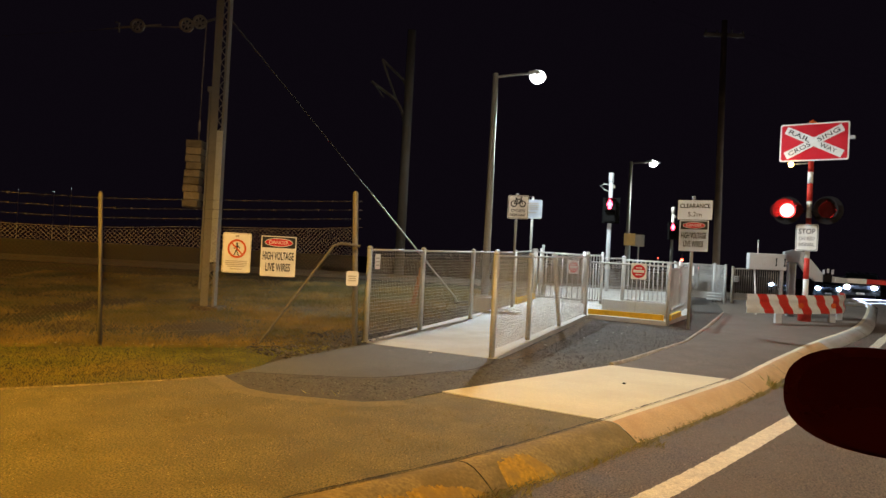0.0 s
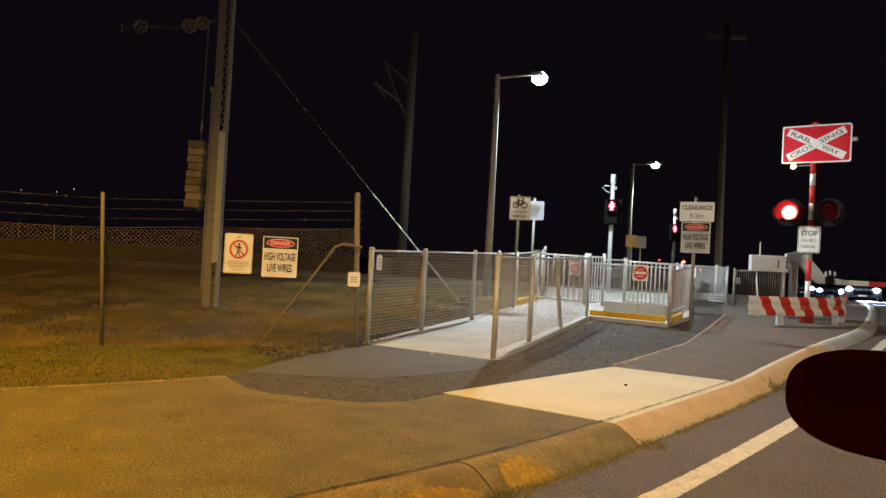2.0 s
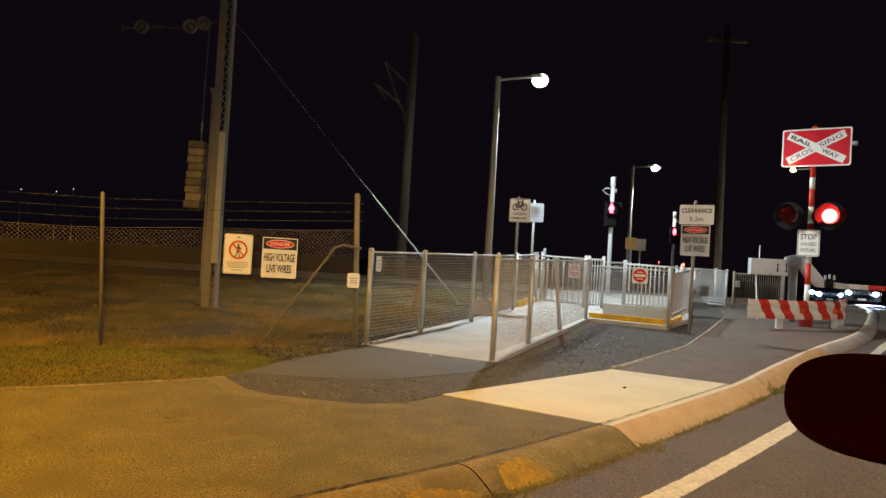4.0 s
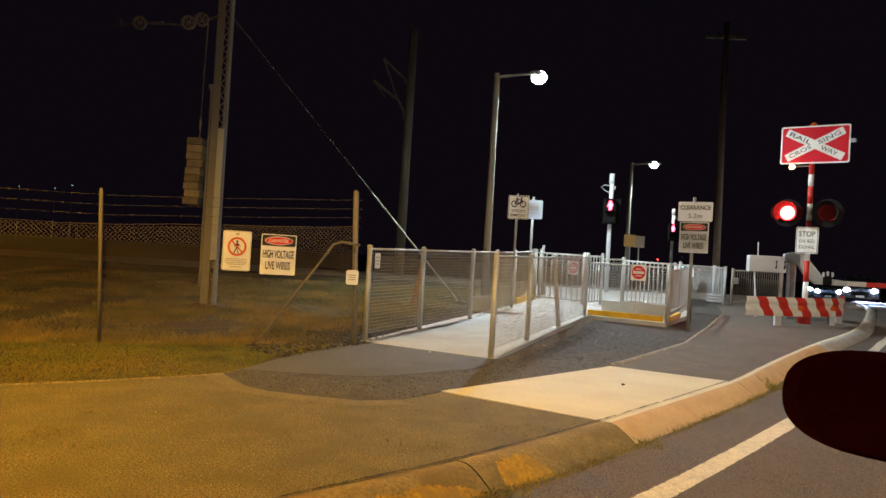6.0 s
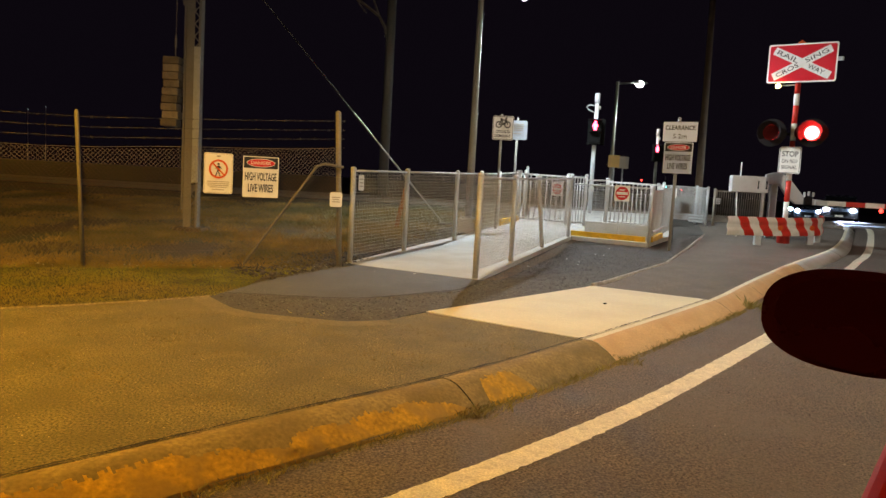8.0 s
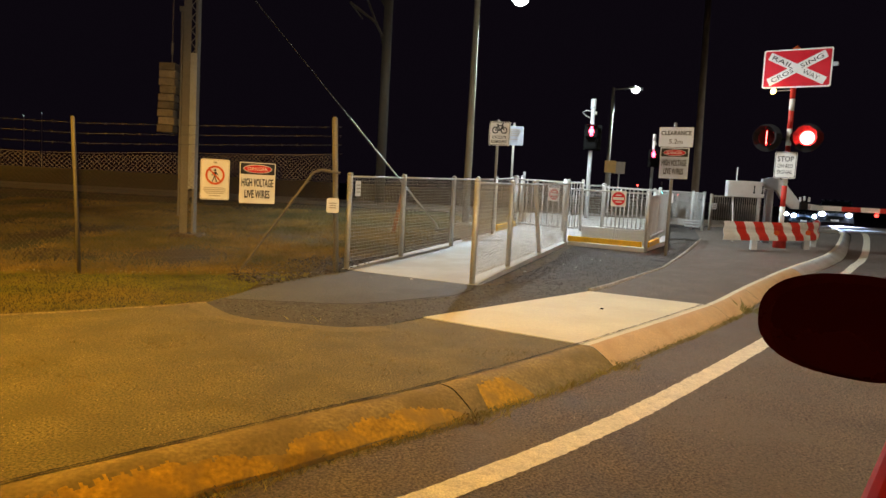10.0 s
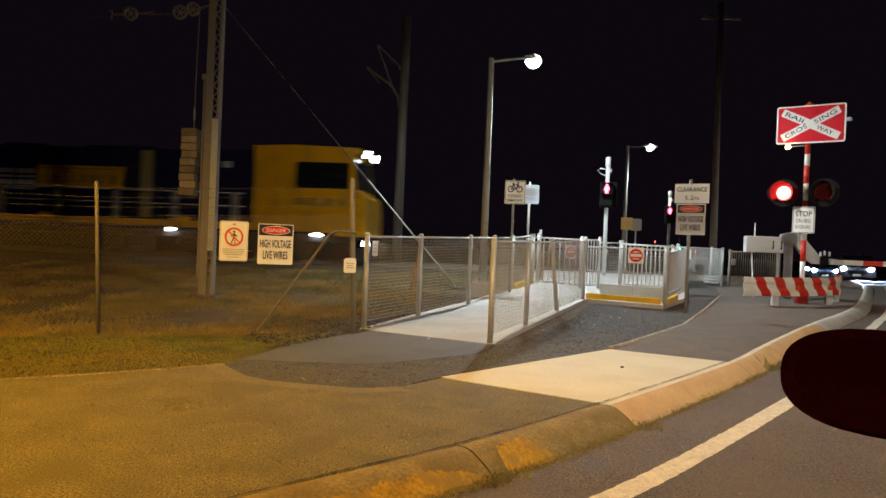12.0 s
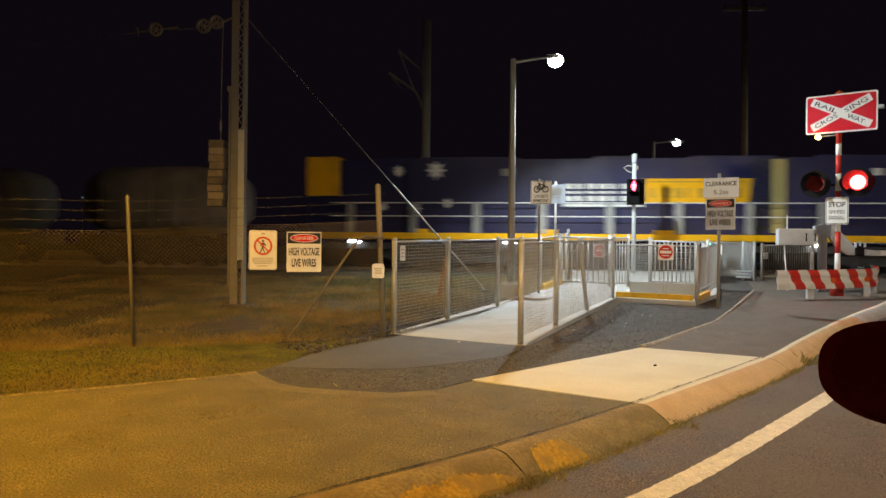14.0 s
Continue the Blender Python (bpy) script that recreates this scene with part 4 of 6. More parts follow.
def bicycle(parent, z, s):
    bm = disc(bmesh.new(), 0.125 * s, 0.18 * s, -0.006, -0.003, 18, -0.24 * s, z)
    disc(bm, 0.125 * s, 0.18 * s, -0.006, -0.003, 18, 0.24 * s, z)
    for a, b in (((-0.24, 0), (-0.10, 0.24)), ((-0.10, 0.24), (0.16, 0.24)), ((0.16, 0.24), (0.24, 0)), ((-0.10, 0.24), (0.02, 0)), ((0.02, 0), (-0.24, 0)), ((0.02, 0), (0.16, 0.24)), ((0.16, 0.24), (0.12, 0.34)), ((0.12, 0.34), (0.22, 0.36)), ((-0.10, 0.24), (-0.12, 0.30)), ((-0.17, 0.30), (-0.06, 0.30))):
        tube(bm, [(a[0] * s, -0.004, z + a[1] * s), (b[0] * s, -0.004, z + b[1] * s)], 0.030 * s, 5)
    part("pictogram", bm, SIGN_BLACK, parent)


bike = signpost("cyclist_sign", (1.64, 16.75), 2.72, -12, "white cyclists dismount sign on a steel pole")
bike.matrix_world = bike.matrix_world @ Matrix.Diagonal((0.93, 0.93, 0.975, 1))
part("panel", plate(bmesh.new(), 0.51, 0.55, 0.003, 0.035, -0.004, 0.04, 2.42), SIGN_WHITE, bike)
part("border", plate(bmesh.new(), 0.49, 0.53, 0.001, 0.03, -0.005, 0.04, 2.42), SIGN_BLACK, bike)
part("face", plate(bmesh.new(), 0.465, 0.505, 0.001, 0.025, -0.006, 0.04, 2.42), SIGN_WHITE, bike)
holder = part("symbol", plate(bmesh.new(), 0.44, 0.27, 0.001, 0.02, -0.007, 0.04, 2.51), SIGN_WHITE, bike)
holder.location = (0, 0, 0)
sym = part("symbol_base", plate(bmesh.new(), 0.02, 0.02, 0.001, 0.004, -0.0, 0, 2.50), SIGN_BLACK, bike)
sym.location = (0.04, -0.007, 0)
bicycle(sym, 2.495, 0.44)
lettering("lettering", "CYCLISTS", 0.34, 0.065, SIGN_BLACK, bike, 0.04, 2.335, -0.009, weight=0.02)
lettering("lettering", "DISMOUNT", 0.38, 0.065, SIGN_BLACK, bike, 0.04, 2.235, -0.009, weight=0.02)
info = signpost("notice_sign", (2.25, 18.8), 2.69, -12, "pale blue-white notice sign on a steel pole")
part("panel", plate(bmesh.new(), 0.49, 0.48, 0.003, 0.035, -0.004, 0.0, 2.385), SIGN_BLUEISH, info)
bars(info, [(0, 2.535, 0.3, 0.02), (0, 2.485, 0.34, 0.02), (0, 2.435, 0.3, 0.02), (0, 2.385, 0.26, 0.02), (0, 2.295, 0.2, 0.02)], SIGN_GREY, -0.008)

clearance = signpost("clearance_sign", (4.915, 14.55), 2.62, ROAD_TURN + 6, "white clearance and danger signs on one steel pole", 0.032)
top_panel = part("panel", plate(bmesh.new(), 0.665, 0.385, 0.003, 0.02, -0.004, 0.035, 2.355), SIGN_LIT_WHITE, clearance)
part("rivet", dome(bmesh.new(), (0.035, -0.005, 2.53), 0.012, 1, 8), GALV, top_panel)
lettering("lettering", "CLEARANCE", 0.58, 0.088, SIGN_BLACK, clearance, 0.035, 2.435, -0.007, weight=0.02)
lettering("lettering", "5.2m", 0.26, 0.088, SIGN_BLACK, clearance, 0.035, 2.27, -0.007)
lower = part("lower_panel", plate(bmesh.new(), 0.56, 0.61, 0.003, 0.015, -0.0045, 0.03, 1.845), SIGN_LIT_WHITE, clearance)
lower.location = (0, 0, 0)
face = part("face", plate(bmesh.new(), 0.545, 0.595, 0.001, 0.012, 0.0), SIGN_LIT_WHITE, clearance)
face.location = (0.03, -0.006, 1.845)
danger_face(face, 0.545, 0.595, SIGN_LIT_WHITE)


def keep_out(m, label):
    s = empty("warning_plate", m, label, "sign", "warning plates")
    part("panel", plate(bmesh.new(), 0.32, 0.33, 0.003, 0.03), SIGN_WHITE, s)
    part("disc", disc(bmesh.new(), 0, 0.14, -0.004, -0.001, 28), SIGN_RED, s)
    part("bar", B(-0.115, -0.007, -0.028, 0.115, -0.005, 0.028), SIGN_WHITE, s)
    bars(s, [(0, 0.07, 0.12, 0.02), (0, -0.07, 0.14, 0.02)], SIGN_WHITE, -0.007)
    return s


keep_out(pose(3.30, 18.44, fence_z(3.1, 18.5) + 0.92, 0, 0, 26), "red and white warning plate on the picket gate")
keep_out(pose(4.10, 15.31, fence_z(4.05, 15.4) + 1.02, 0, 0, -28), "red and white warning plate on the maze fence")
blank = empty("notice_plate", pose(7.02, 20.85, fence_z(7.0, 20.9) + 0.82, 0, 0, -15), "small white notice plate on the far mesh fence", "sign")
part("panel", plate(bmesh.new(), 0.24, 0.27, 0.003, 0.02), SIGN_WHITE, blank)
bars(blank, [(0, 0.06, 0.16, 0.02), (0, 0.0, 0.16, 0.02), (0, -0.06, 0.14, 0.02)], SIGN_GREY)
blank = empty("notice_plate", pose(8.15, 20.35, fence_z(8.2, 20.4) + 0.68, 0, 0, 10), "tiny pale notice plate on the picket fence", "sign")
part("panel", plate(bmesh.new(), 0.14, 0.17, 0.003, 0.02), SIGN_WHITE, blank)
bars(blank, [(0, 0.03, 0.09, 0.02), (0, -0.03, 0.09, 0.02)], SIGN_GREY)
slat = empty("sign_support", pose(4.08, 15.36, fence_z(4.05, 15.4)), "thin steel upright behind the warning plate", "post")
part("upright", T([(0, 0, 0.1), (0, 0, 1.1)], 0.015, 8), GALV, slat)
small = empty("notice_plate", pose(-0.92, 10.66, 1.16, 0, 0, 62), "small white notice plate on the ramp fence", "sign")
part("panel", plate(bmesh.new(), 0.14, 0.22, 0.003, 0.02), SIGN_WHITE, small)
bars(small, [(0, 0.05, 0.09, 0.014), (0, 0.0, 0.09, 0.014), (0, -0.05, 0.08, 0.014)], SIGN_GREY)


# ---- pedestrian signals ----
def ped_signal(base, height, z_head, turn, label, strength, paint=GREY_PAINT):
    s = empty("pedestrian_signal", pose(*base, 0, 0, turn), label, "signal")
    part("pole", T([(0, 0.12, 0), (0, 0.12, height)], 0.060, 14), paint, s, smooth=True)
    part("bell_cap", T([(0, 0.12, height - 0.28), (0, 0.12, height - 0.27), (0, 0.12, height), (0, 0.12, height + 0.01)], [0.065, 0.078, 0.078, 0.066], 14), paint, s, smooth=True)
    part("bell", B(0.05, 0.06, height - 0.46, 0.12, 0.18, height - 0.35, bevel=0.02), GALV_DULL, s)
    if paint is GREY_PAINT:
        part("conduit", T([(-0.06, 0.1, height - 0.55), (-0.2, 0.05, height - 0.5), (-0.3, 0.02, height - 0.4), (-0.2, 0.02, height - 0.34), (-0.06, 0.05, height - 0.36)], 0.018, 8), GALV, s, smooth=True)
    part("collar", T([(0, 0.12, 0.75), (0, 0.12, 0.85)], 0.09, 14), GALV, s)
    case = bmesh.new()
    box(case, -0.17, -0.22, z_head - 0.36, 0.17, 0.0, z_head + 0.34, bevel=0.02)
    case = part("signal_case", case, BLACK, s, "black signal housing")
    part("backboard", B(-0.21, 0.0, z_head - 0.39, 0.29, 0.015, z_head + 0.37, bevel=0.005), BLACK, s, "black backboard")
    part("lamp_window", B(-0.145, -0.228, z_head + 0.02, 0.145, -0.221, z_head + 0.31), BLACK, case)
    part("lamp_window", B(-0.145, -0.228, z_head - 0.33, 0.145, -0.221, z_head - 0.02), BLACK, case)
    for z in (z_head + 0.32, z_head - 0.02):
        part("visor", B(-0.16, -0.42, z, 0.16, -0.22, z + 0.012), BLACK, case)
    red = glow("red_figure_light", (1.0, 0.03, 0.06), strength)
    bm = disc(bmesh.new(), 0, 0.034, -0.238, -0.230, 14, 0, z_head + 0.262)
    poly(bm, [(-0.058, z_head + 0.222), (0.058, z_head + 0.222), (0.085, z_head + 0.12), (0.066, z_head + 0.115), (0.046, z_head + 0.18), (0.042, z_head + 0.02), (0.010, z_head + 0.02), (0, z_head + 0.13), (-0.010, z_head + 0.02), (-0.042, z_head + 0.02), (-0.046, z_head + 0.18), (-0.066, z_head + 0.115), (-0.085, z_head + 0.12)], -0.238, -0.230)
    part("figure_light", bm, red, case, "glowing red standing pictogram")
    return s


ped_signal((4.92, 21.9, ground_z(4.9, 21.9)), 3.62, 2.50, -14, "white pedestrian signal post showing a red figure", 30)
ped_signal((9.95, 32.0, 0.5), 3.5, 2.47, -14, "far pedestrian signal post showing a red figure", 30, POLE)
for x, y, mt in ((7.75, 30.6, SIGN_AMBER), (8.35, 31.4, SIGN_GREY)):
    far_sign = empty("far_sign", pose(x, y, 0.5, 0, 0, -10), "sign back on a post beyond the rails", "sign", "far signs")
    if mt is SIGN_GREY:
        part("pole", T([(0, 0.03, 0), (0, 0.03, 2.2)], 0.03, 8), GALV, far_sign)
    else:
        part("pole", T([(0.02, 0.03, 0), (0.02, 0.03, 2.2)], 0.03, 8), GALV, far_sign)
    part("panel", plate(bmesh.new(), 0.46, 0.5, 0.004, 0.03, 0, 0, 1.95), mt, far_sign)


# ---- road signal ----
RX = Vector((8.60, 17.42, 0))
rz = ground_z(RX.x, RX.y)
signal = empty("level_crossing_signal", pose(RX.x, RX.y, rz, 0, 0, ROAD_TURN), "red and white level crossing signal with red lamps", "signal")
z = 0.0
for k, (h, mt) in enumerate(((0.5, RED_PAINT), (0.5, WHITE_PAINT), (0.5, RED_PAINT), (0.5, WHITE_PAINT), (0.45, RED_PAINT), (0.40, WHITE_PAINT), (0.42, RED_PAINT), (0.28, WHITE_PAINT), (1.05, RED_PAINT))):
    part("pole_band", T([(0, 0.1, z), (0, 0.1, z + h)], 0.062, 14), mt, signal, smooth=True)
    z += h
part("foot", T([(0, 0.1, 0), (0, 0.1, 0.50), (0, 0.1, 0.56)], [0.15, 0.15, 0.07], 14), RED_PAINT, signal, "red painted base cover", smooth=True)
part("finial", T([(0, 0.1, z), (0, 0.1, z + 0.06), (0, 0.1, z + 0.14), (0, 0.1, z + 0.20)], [0.05, 0.10, 0.085, 0.01], 10), SIGN_ORANGE, signal, "orange finial")
board = part("target_board", plate(bmesh.new(), 1.50, 0.90, 0.004, 0.05, -0.004, 0.06, 4.25), SIGN_WHITE, signal, "red target board with white border")
part("field", plate(bmesh.new(), 1.43, 0.83, 0.002, 0.04, -0.007, 0.06, 4.25), SIGN_RED, board)
for turn, words in ((-27, ("RAIL", "WAY")), (27, ("CROS", "SING"))):
    blade = part("blade", plate(bmesh.new(), 1.38, 0.185, 0.002, 0.01, 0), SIGN_WHITE, board)
    blade.matrix_local = pose(0.06, -0.010 if turn < 0 else -0.013, 4.25, 0, -turn, 0)
    for text, xm in zip(words, (-0.35, 0.35)):
        wd = 0.13 * len(text)
        c, s_ = math.cos(radians(turn)), math.sin(radians(turn))
        lettering("lettering", text, wd, 0.10, SIGN_BLACK, board, 0.06 + xm * c, 4.25 + xm * s_, -0.017, -turn)
part("amber_bracket", T([(-0.06, 0.1, 3.76), (-0.40, 0.02, 3.74)], 0.015, 6), GALV, signal)
amber = part("amber_lamp", T([(-0.40, 0.05, 3.74), (-0.40, -0.06, 3.72)], 0.055, 12), BLACK, signal)
part("amber_lens", dome(bmesh.new(), (-0.40, -0.08, 3.72), 0.06, 1, 14), glow("amber_light", (1.0, 0.55, 0.12), 30), amber, "glowing amber lens", True)
part("side_light", B(0.77, 0.0, 4.28, 0.92, 0.12, 4.36, bevel=0.015), GREY_PAINT, signal)
part("crossbar", T([(-0.5, 0.1, 2.60), (0.5, 0.1, 2.60)], 0.03, 8), BLACK, signal)
RED_GLOW = glow("red_signal_light", (1.0, 0.022, 0.020), 40)
nt = RED_GLOW.node_tree
co = nt.nodes.new("ShaderNodeTexCoord")
ln = nt.nodes.new("ShaderNodeVectorMath")
ln.operation = "LENGTH"
flat = nt.nodes.new("ShaderNodeVectorMath")
flat.operation = "MULTIPLY"
flat.inputs[1].default_value = (1, 0, 1)
nt.links.new(co.outputs["Object"], flat.inputs[0])
nt.links.new(flat.outputs[0], ln.inputs[0])
# white-hot core; the weaker red rim imitates the halo around the lamp
hot = nt.nodes.new("ShaderNodeMapRange")
hot.interpolation_type = "SMOOTHSTEP"
for key, value in (("From Min", 0.125), ("From Max", 0.175), ("To Min", 150.0), ("To Max", 5.0)):
    hot.inputs[key].default_value = value
nt.links.new(ln.outputs["Value"], hot.inputs["Value"])
nt.links.new(hot.outputs[0], nt.nodes["Principled BSDF"].inputs["Emission Strength"])
BLINDS = []
HOOD = mat("faded_black_hood", (0.014, 0.012, 0.012), 0.9, var=0.2, bump=0.05, spec=0.1)
UNLIT_BLIND = mat("dark_red_blind", (0.05, 0.004, 0.004), 0.5, bump=0, spec=0.1)
for x in (-0.44, 0.44):
    hood = bmesh.new()
    disc(hood, 0.177, 0.33, -0.10, -0.085, 36, x, 2.62)
    hood = part("lamp_backboard", hood, HOOD, signal, "round black lamp backboard")
    box_ = disc(bmesh.new(), 0.21, 0.22, -0.085, 0.1, 24, x, 2.62)
    part("lamp_housing", box_, BLACK, hood)
    part("housing_back", disc(bmesh.new(), 0, 0.22, 0.1, 0.115, 24, x, 2.62), BLACK, hood)
    vis = bmesh.new()
    shell = []
    for r, y in ((0.186, -0.10), (0.186, -0.168), (0.262, -0.36), (0.268, -0.36), (0.192, -0.168), (0.192, -0.10)):
        shell.append([vis.verts.new((x + r * math.cos(radians(a)), y, 2.62 + r * math.sin(radians(a)))) for a in range(-45, 226, 10)])
    for r0, r1 in zip(shell, shell[1:]):
        for k in range(len(r0) - 1):
            vis.faces.new((r0[k], r0[k + 1], r1[k + 1], r1[k]))
    bmesh.ops.recalc_face_normals(vis, faces=vis.faces[:])
    part("visor", vis, HOOD, hood)
    part("collar", disc(bmesh.new(), 0.1855, 0.193, -0.168, -0.101, 36, x, 2.62), HOOD, hood)
    part("lamp_lens", dome(bmesh.new(), (0, 0, 0), 0.176, 1.0, 20), RED_GLOW, hood, "glowing red lamp lens", True).matrix_local = Matrix.Translation((x, -0.075, 2.62)) @ Matrix.Diagonal((1, 0.42, 1, 1))
    # added blind halves block the steady glow so that the lamp flashes
    for half in (-1, 1):
        cover = poly(bmesh.new(), [(x + half * 0.184 * math.sin(radians(q)), 2.62 + 0.184 * math.cos(radians(q))) for q in range(0, 181, 12)], -0.166, -0.162)
        BLINDS.append((x, half, part("lamp_blind", cover, UNLIT_BLIND, signal, "added dark red blind standing in for the unlit lens")))
stop = part("stop_panel", plate(bmesh.new(), 0.49, 0.63, 0.003, 0.04, -0.01, 0.0, 1.98), SIGN_WHITE, signal, "white stop on red signal panel")
part("border", plate(bmesh.new(), 0.465, 0.605, 0.001, 0.035, -0.012, 0.0, 1.98), SIGN_BLACK, stop)
part("face", plate(bmesh.new(), 0.44, 0.58, 0.001, 0.03, -0.014, 0.0, 1.98), SIGN_WHITE, stop)
lettering("lettering", "STOP", 0.36, 0.125, SIGN_BLACK, stop, 0, 2.13, -0.017, weight=0.01)
lettering("lettering", "ON RED", 0.34, 0.085, SIGN_BLACK, stop, 0, 1.96, -0.017)
lettering("lettering", "SIGNAL", 0.34, 0.085, SIGN_BLACK, stop, 0, 1.82, -0.017)

PALE_GREY = mat("pale_grey_paint", (0.56, 0.58, 0.60), 0.5, 0.1, var=0.08, scale=3, bump=0.05, dirt=(0.40, 0.38, 0.36), amount=0.4, spread=3)

# boom barrier behind the signal
bz = ground_z(8.6, 18.3)
boom = empty("boom_barrier", pose(8.69, 18.3, bz, 0, 0, TRACK_YAW), "lowered red and white boom barrier with grey counterweight", "barrier")
part("mast", B(-0.05, 0.02, 0, 0.12, 0.2, 1.35, bevel=0.02), GREY_PAINT, boom)
cw = part("counterweight", B(-1.05, -0.13, 1.13, -0.16, 0.13, 1.53, bevel=0.015), PALE_GREY, boom, "pale counterweight box")
for x in (-0.42, -0.22):
    part("bolt", T([(x, -0.14, 1.24), (x, -0.17, 1.24), (x, -0.17, 1.42)], 0.02, 6), BLACK, cw)
part("antenna", T([(-0.82, 0, 1.53), (-0.82, 0, 1.86)], 0.014, 6), WHITE_PAINT, boom)
part("strut", T([(-0.88, 0, 1.13), (-0.80, 0, 0.0)], 0.02, 6), WHITE_PAINT, boom)
part("strut", T([(-0.24, 0, 1.13), (-0.24, 0, 0.0)], 0.045, 6), GREY_PAINT, boom)
arm = poly(bmesh.new(), [(-0.20, 1.60), (0.02, 1.66), (0.26, 1.61), (0.42, 1.44), (0.70, 1.12), (0.98, 1.04), (1.30, 1.01), (1.30, 0.89), (0.90, 0.90), (0.56, 0.90), (0.34, 1.06), (0.14, 1.34), (-0.20, 1.37)], -0.07, 0.07)
part("boom_arm", arm, GREY_PAINT, boom, "bent pale grey boom arm")
hinge = part("hinge", B(0.72, -0.13, 0.90, 0.92, 0.13, 1.10, bevel=0.02), HOOD, boom, "dark hinge block")
for x, z in ((0.70, 1.14), (0.80, 1.17), (0.91, 1.15), (0.98, 0.96)):
    part("bolt", T([(x, -0.16, z - 0.05), (x, -0.16, z + 0.06)], 0.03, 8), GREY_PAINT, hinge)
for k in range(13):
    part("boom_band", B(1.30 + k * 0.46, -0.03, 0.90, 1.76 + k * 0.46, 0.03, 1.02), (WHITE_PAINT if k % 2 == 0 else RED_PAINT), boom)
part("boom_lamp", dome(bmesh.new(), (2.6, -0.05, 0.84), 0.05, 1, 10), glow("boom_red_light", (1.0, 0.03, 0.02), 8), boom, "small red boom lamp", True)

# guard rail
guard = empty("guard_rail", pose(0, 0, 0), "red and white striped guard rail on short grey posts", "guard rail")
RAIL = [Vector(p) for p in ((6.86, 16.49), (7.65, 16.72), (8.4, 16.92), (9.1, 17.16), (9.55, 17.45), (9.80, 17.85), (9.85, 18.3))]
cum = [0.0]
for a, b in zip(RAIL, RAIL[1:]):
    cum.append(cum[-1] + (b - a).length)


def rail_at(s):
    for k in range(len(RAIL) - 1):
        if s <= cum[k + 1] or k == len(RAIL) - 2:
            return RAIL[k].lerp(RAIL[k + 1], max(0.0, min(1.0, (s - cum[k]) / (cum[k + 1] - cum[k]))))


WAVE = ((0.0, 0.0), (0.07, -0.02), (0.12, -0.02), (0.18, 0.015), (0.25, 0.015), (0.31, -0.02), (0.36, -0.02), (0.43, 0.0))
S0 = -0.24
k, s = 0, S0
total = cum[-1]
while s < total:
    e = min(s + (0.26 - S0 if k == 0 else 0.26), total)
    bm = bmesh.new()
    cols = []
    for j in range(5):
        col = []
        for h, d in WAVE:
            q = s + (e - s) * j / 4 + S0 * (h - 0.43) / 0.43
            q = max(0.0, min(total, q))
            p = rail_at(q)
            t = (rail_at(min(q + 0.05, total)) - rail_at(max(q - 0.05, 0))).normalized()
            col.append(bm.verts.new((p.x + t.y * -d, p.y + t.x * d, ground_z(p.x, p.y) + 0.23 + h)))
        cols.append(col)
    for c0, c1 in zip(cols, cols[1:]):
        for j in range(len(WAVE) - 1):
            if (c0[j].co - c1[j].co).length > 1e-5 or (c0[j + 1].co - c1[j + 1].co).length > 1e-5:
                bm.faces.new((c0[j], c1[j], c1[j + 1], c0[j + 1]))
    ob = part("rail_stripe", bm, (WHITE_PAINT if k % 2 == 0 else RED_PAINT), guard)
    md = ob.modifiers.new("thickness", "SOLIDIFY")
    md.thickness = 0.006
    k, s = k + 1, e
for p in ((7.75, 16.84), (9.26, 17.36), (9.74, 17.95)):
    zz = ground_z(*p)
    bm = bmesh.new()
    box(bm, p[0] - 0.07, p[1] - 0.01, zz - 0.1, p[0] + 0.07, p[1] + 0.09, zz + 0.55)
    part("post", bm, GREY_PAINT, guard)
for q in (1.44, 2.40):
    p = rail_at(q)
    part("reflector", disc(bmesh.new(), 0, 0.06, p.y - 0.065, p.y - 0.05, 16, p.x, ground_z(p.x, p.y) + 0.42), SIGN_ORANGE, guard, "round orange reflector")


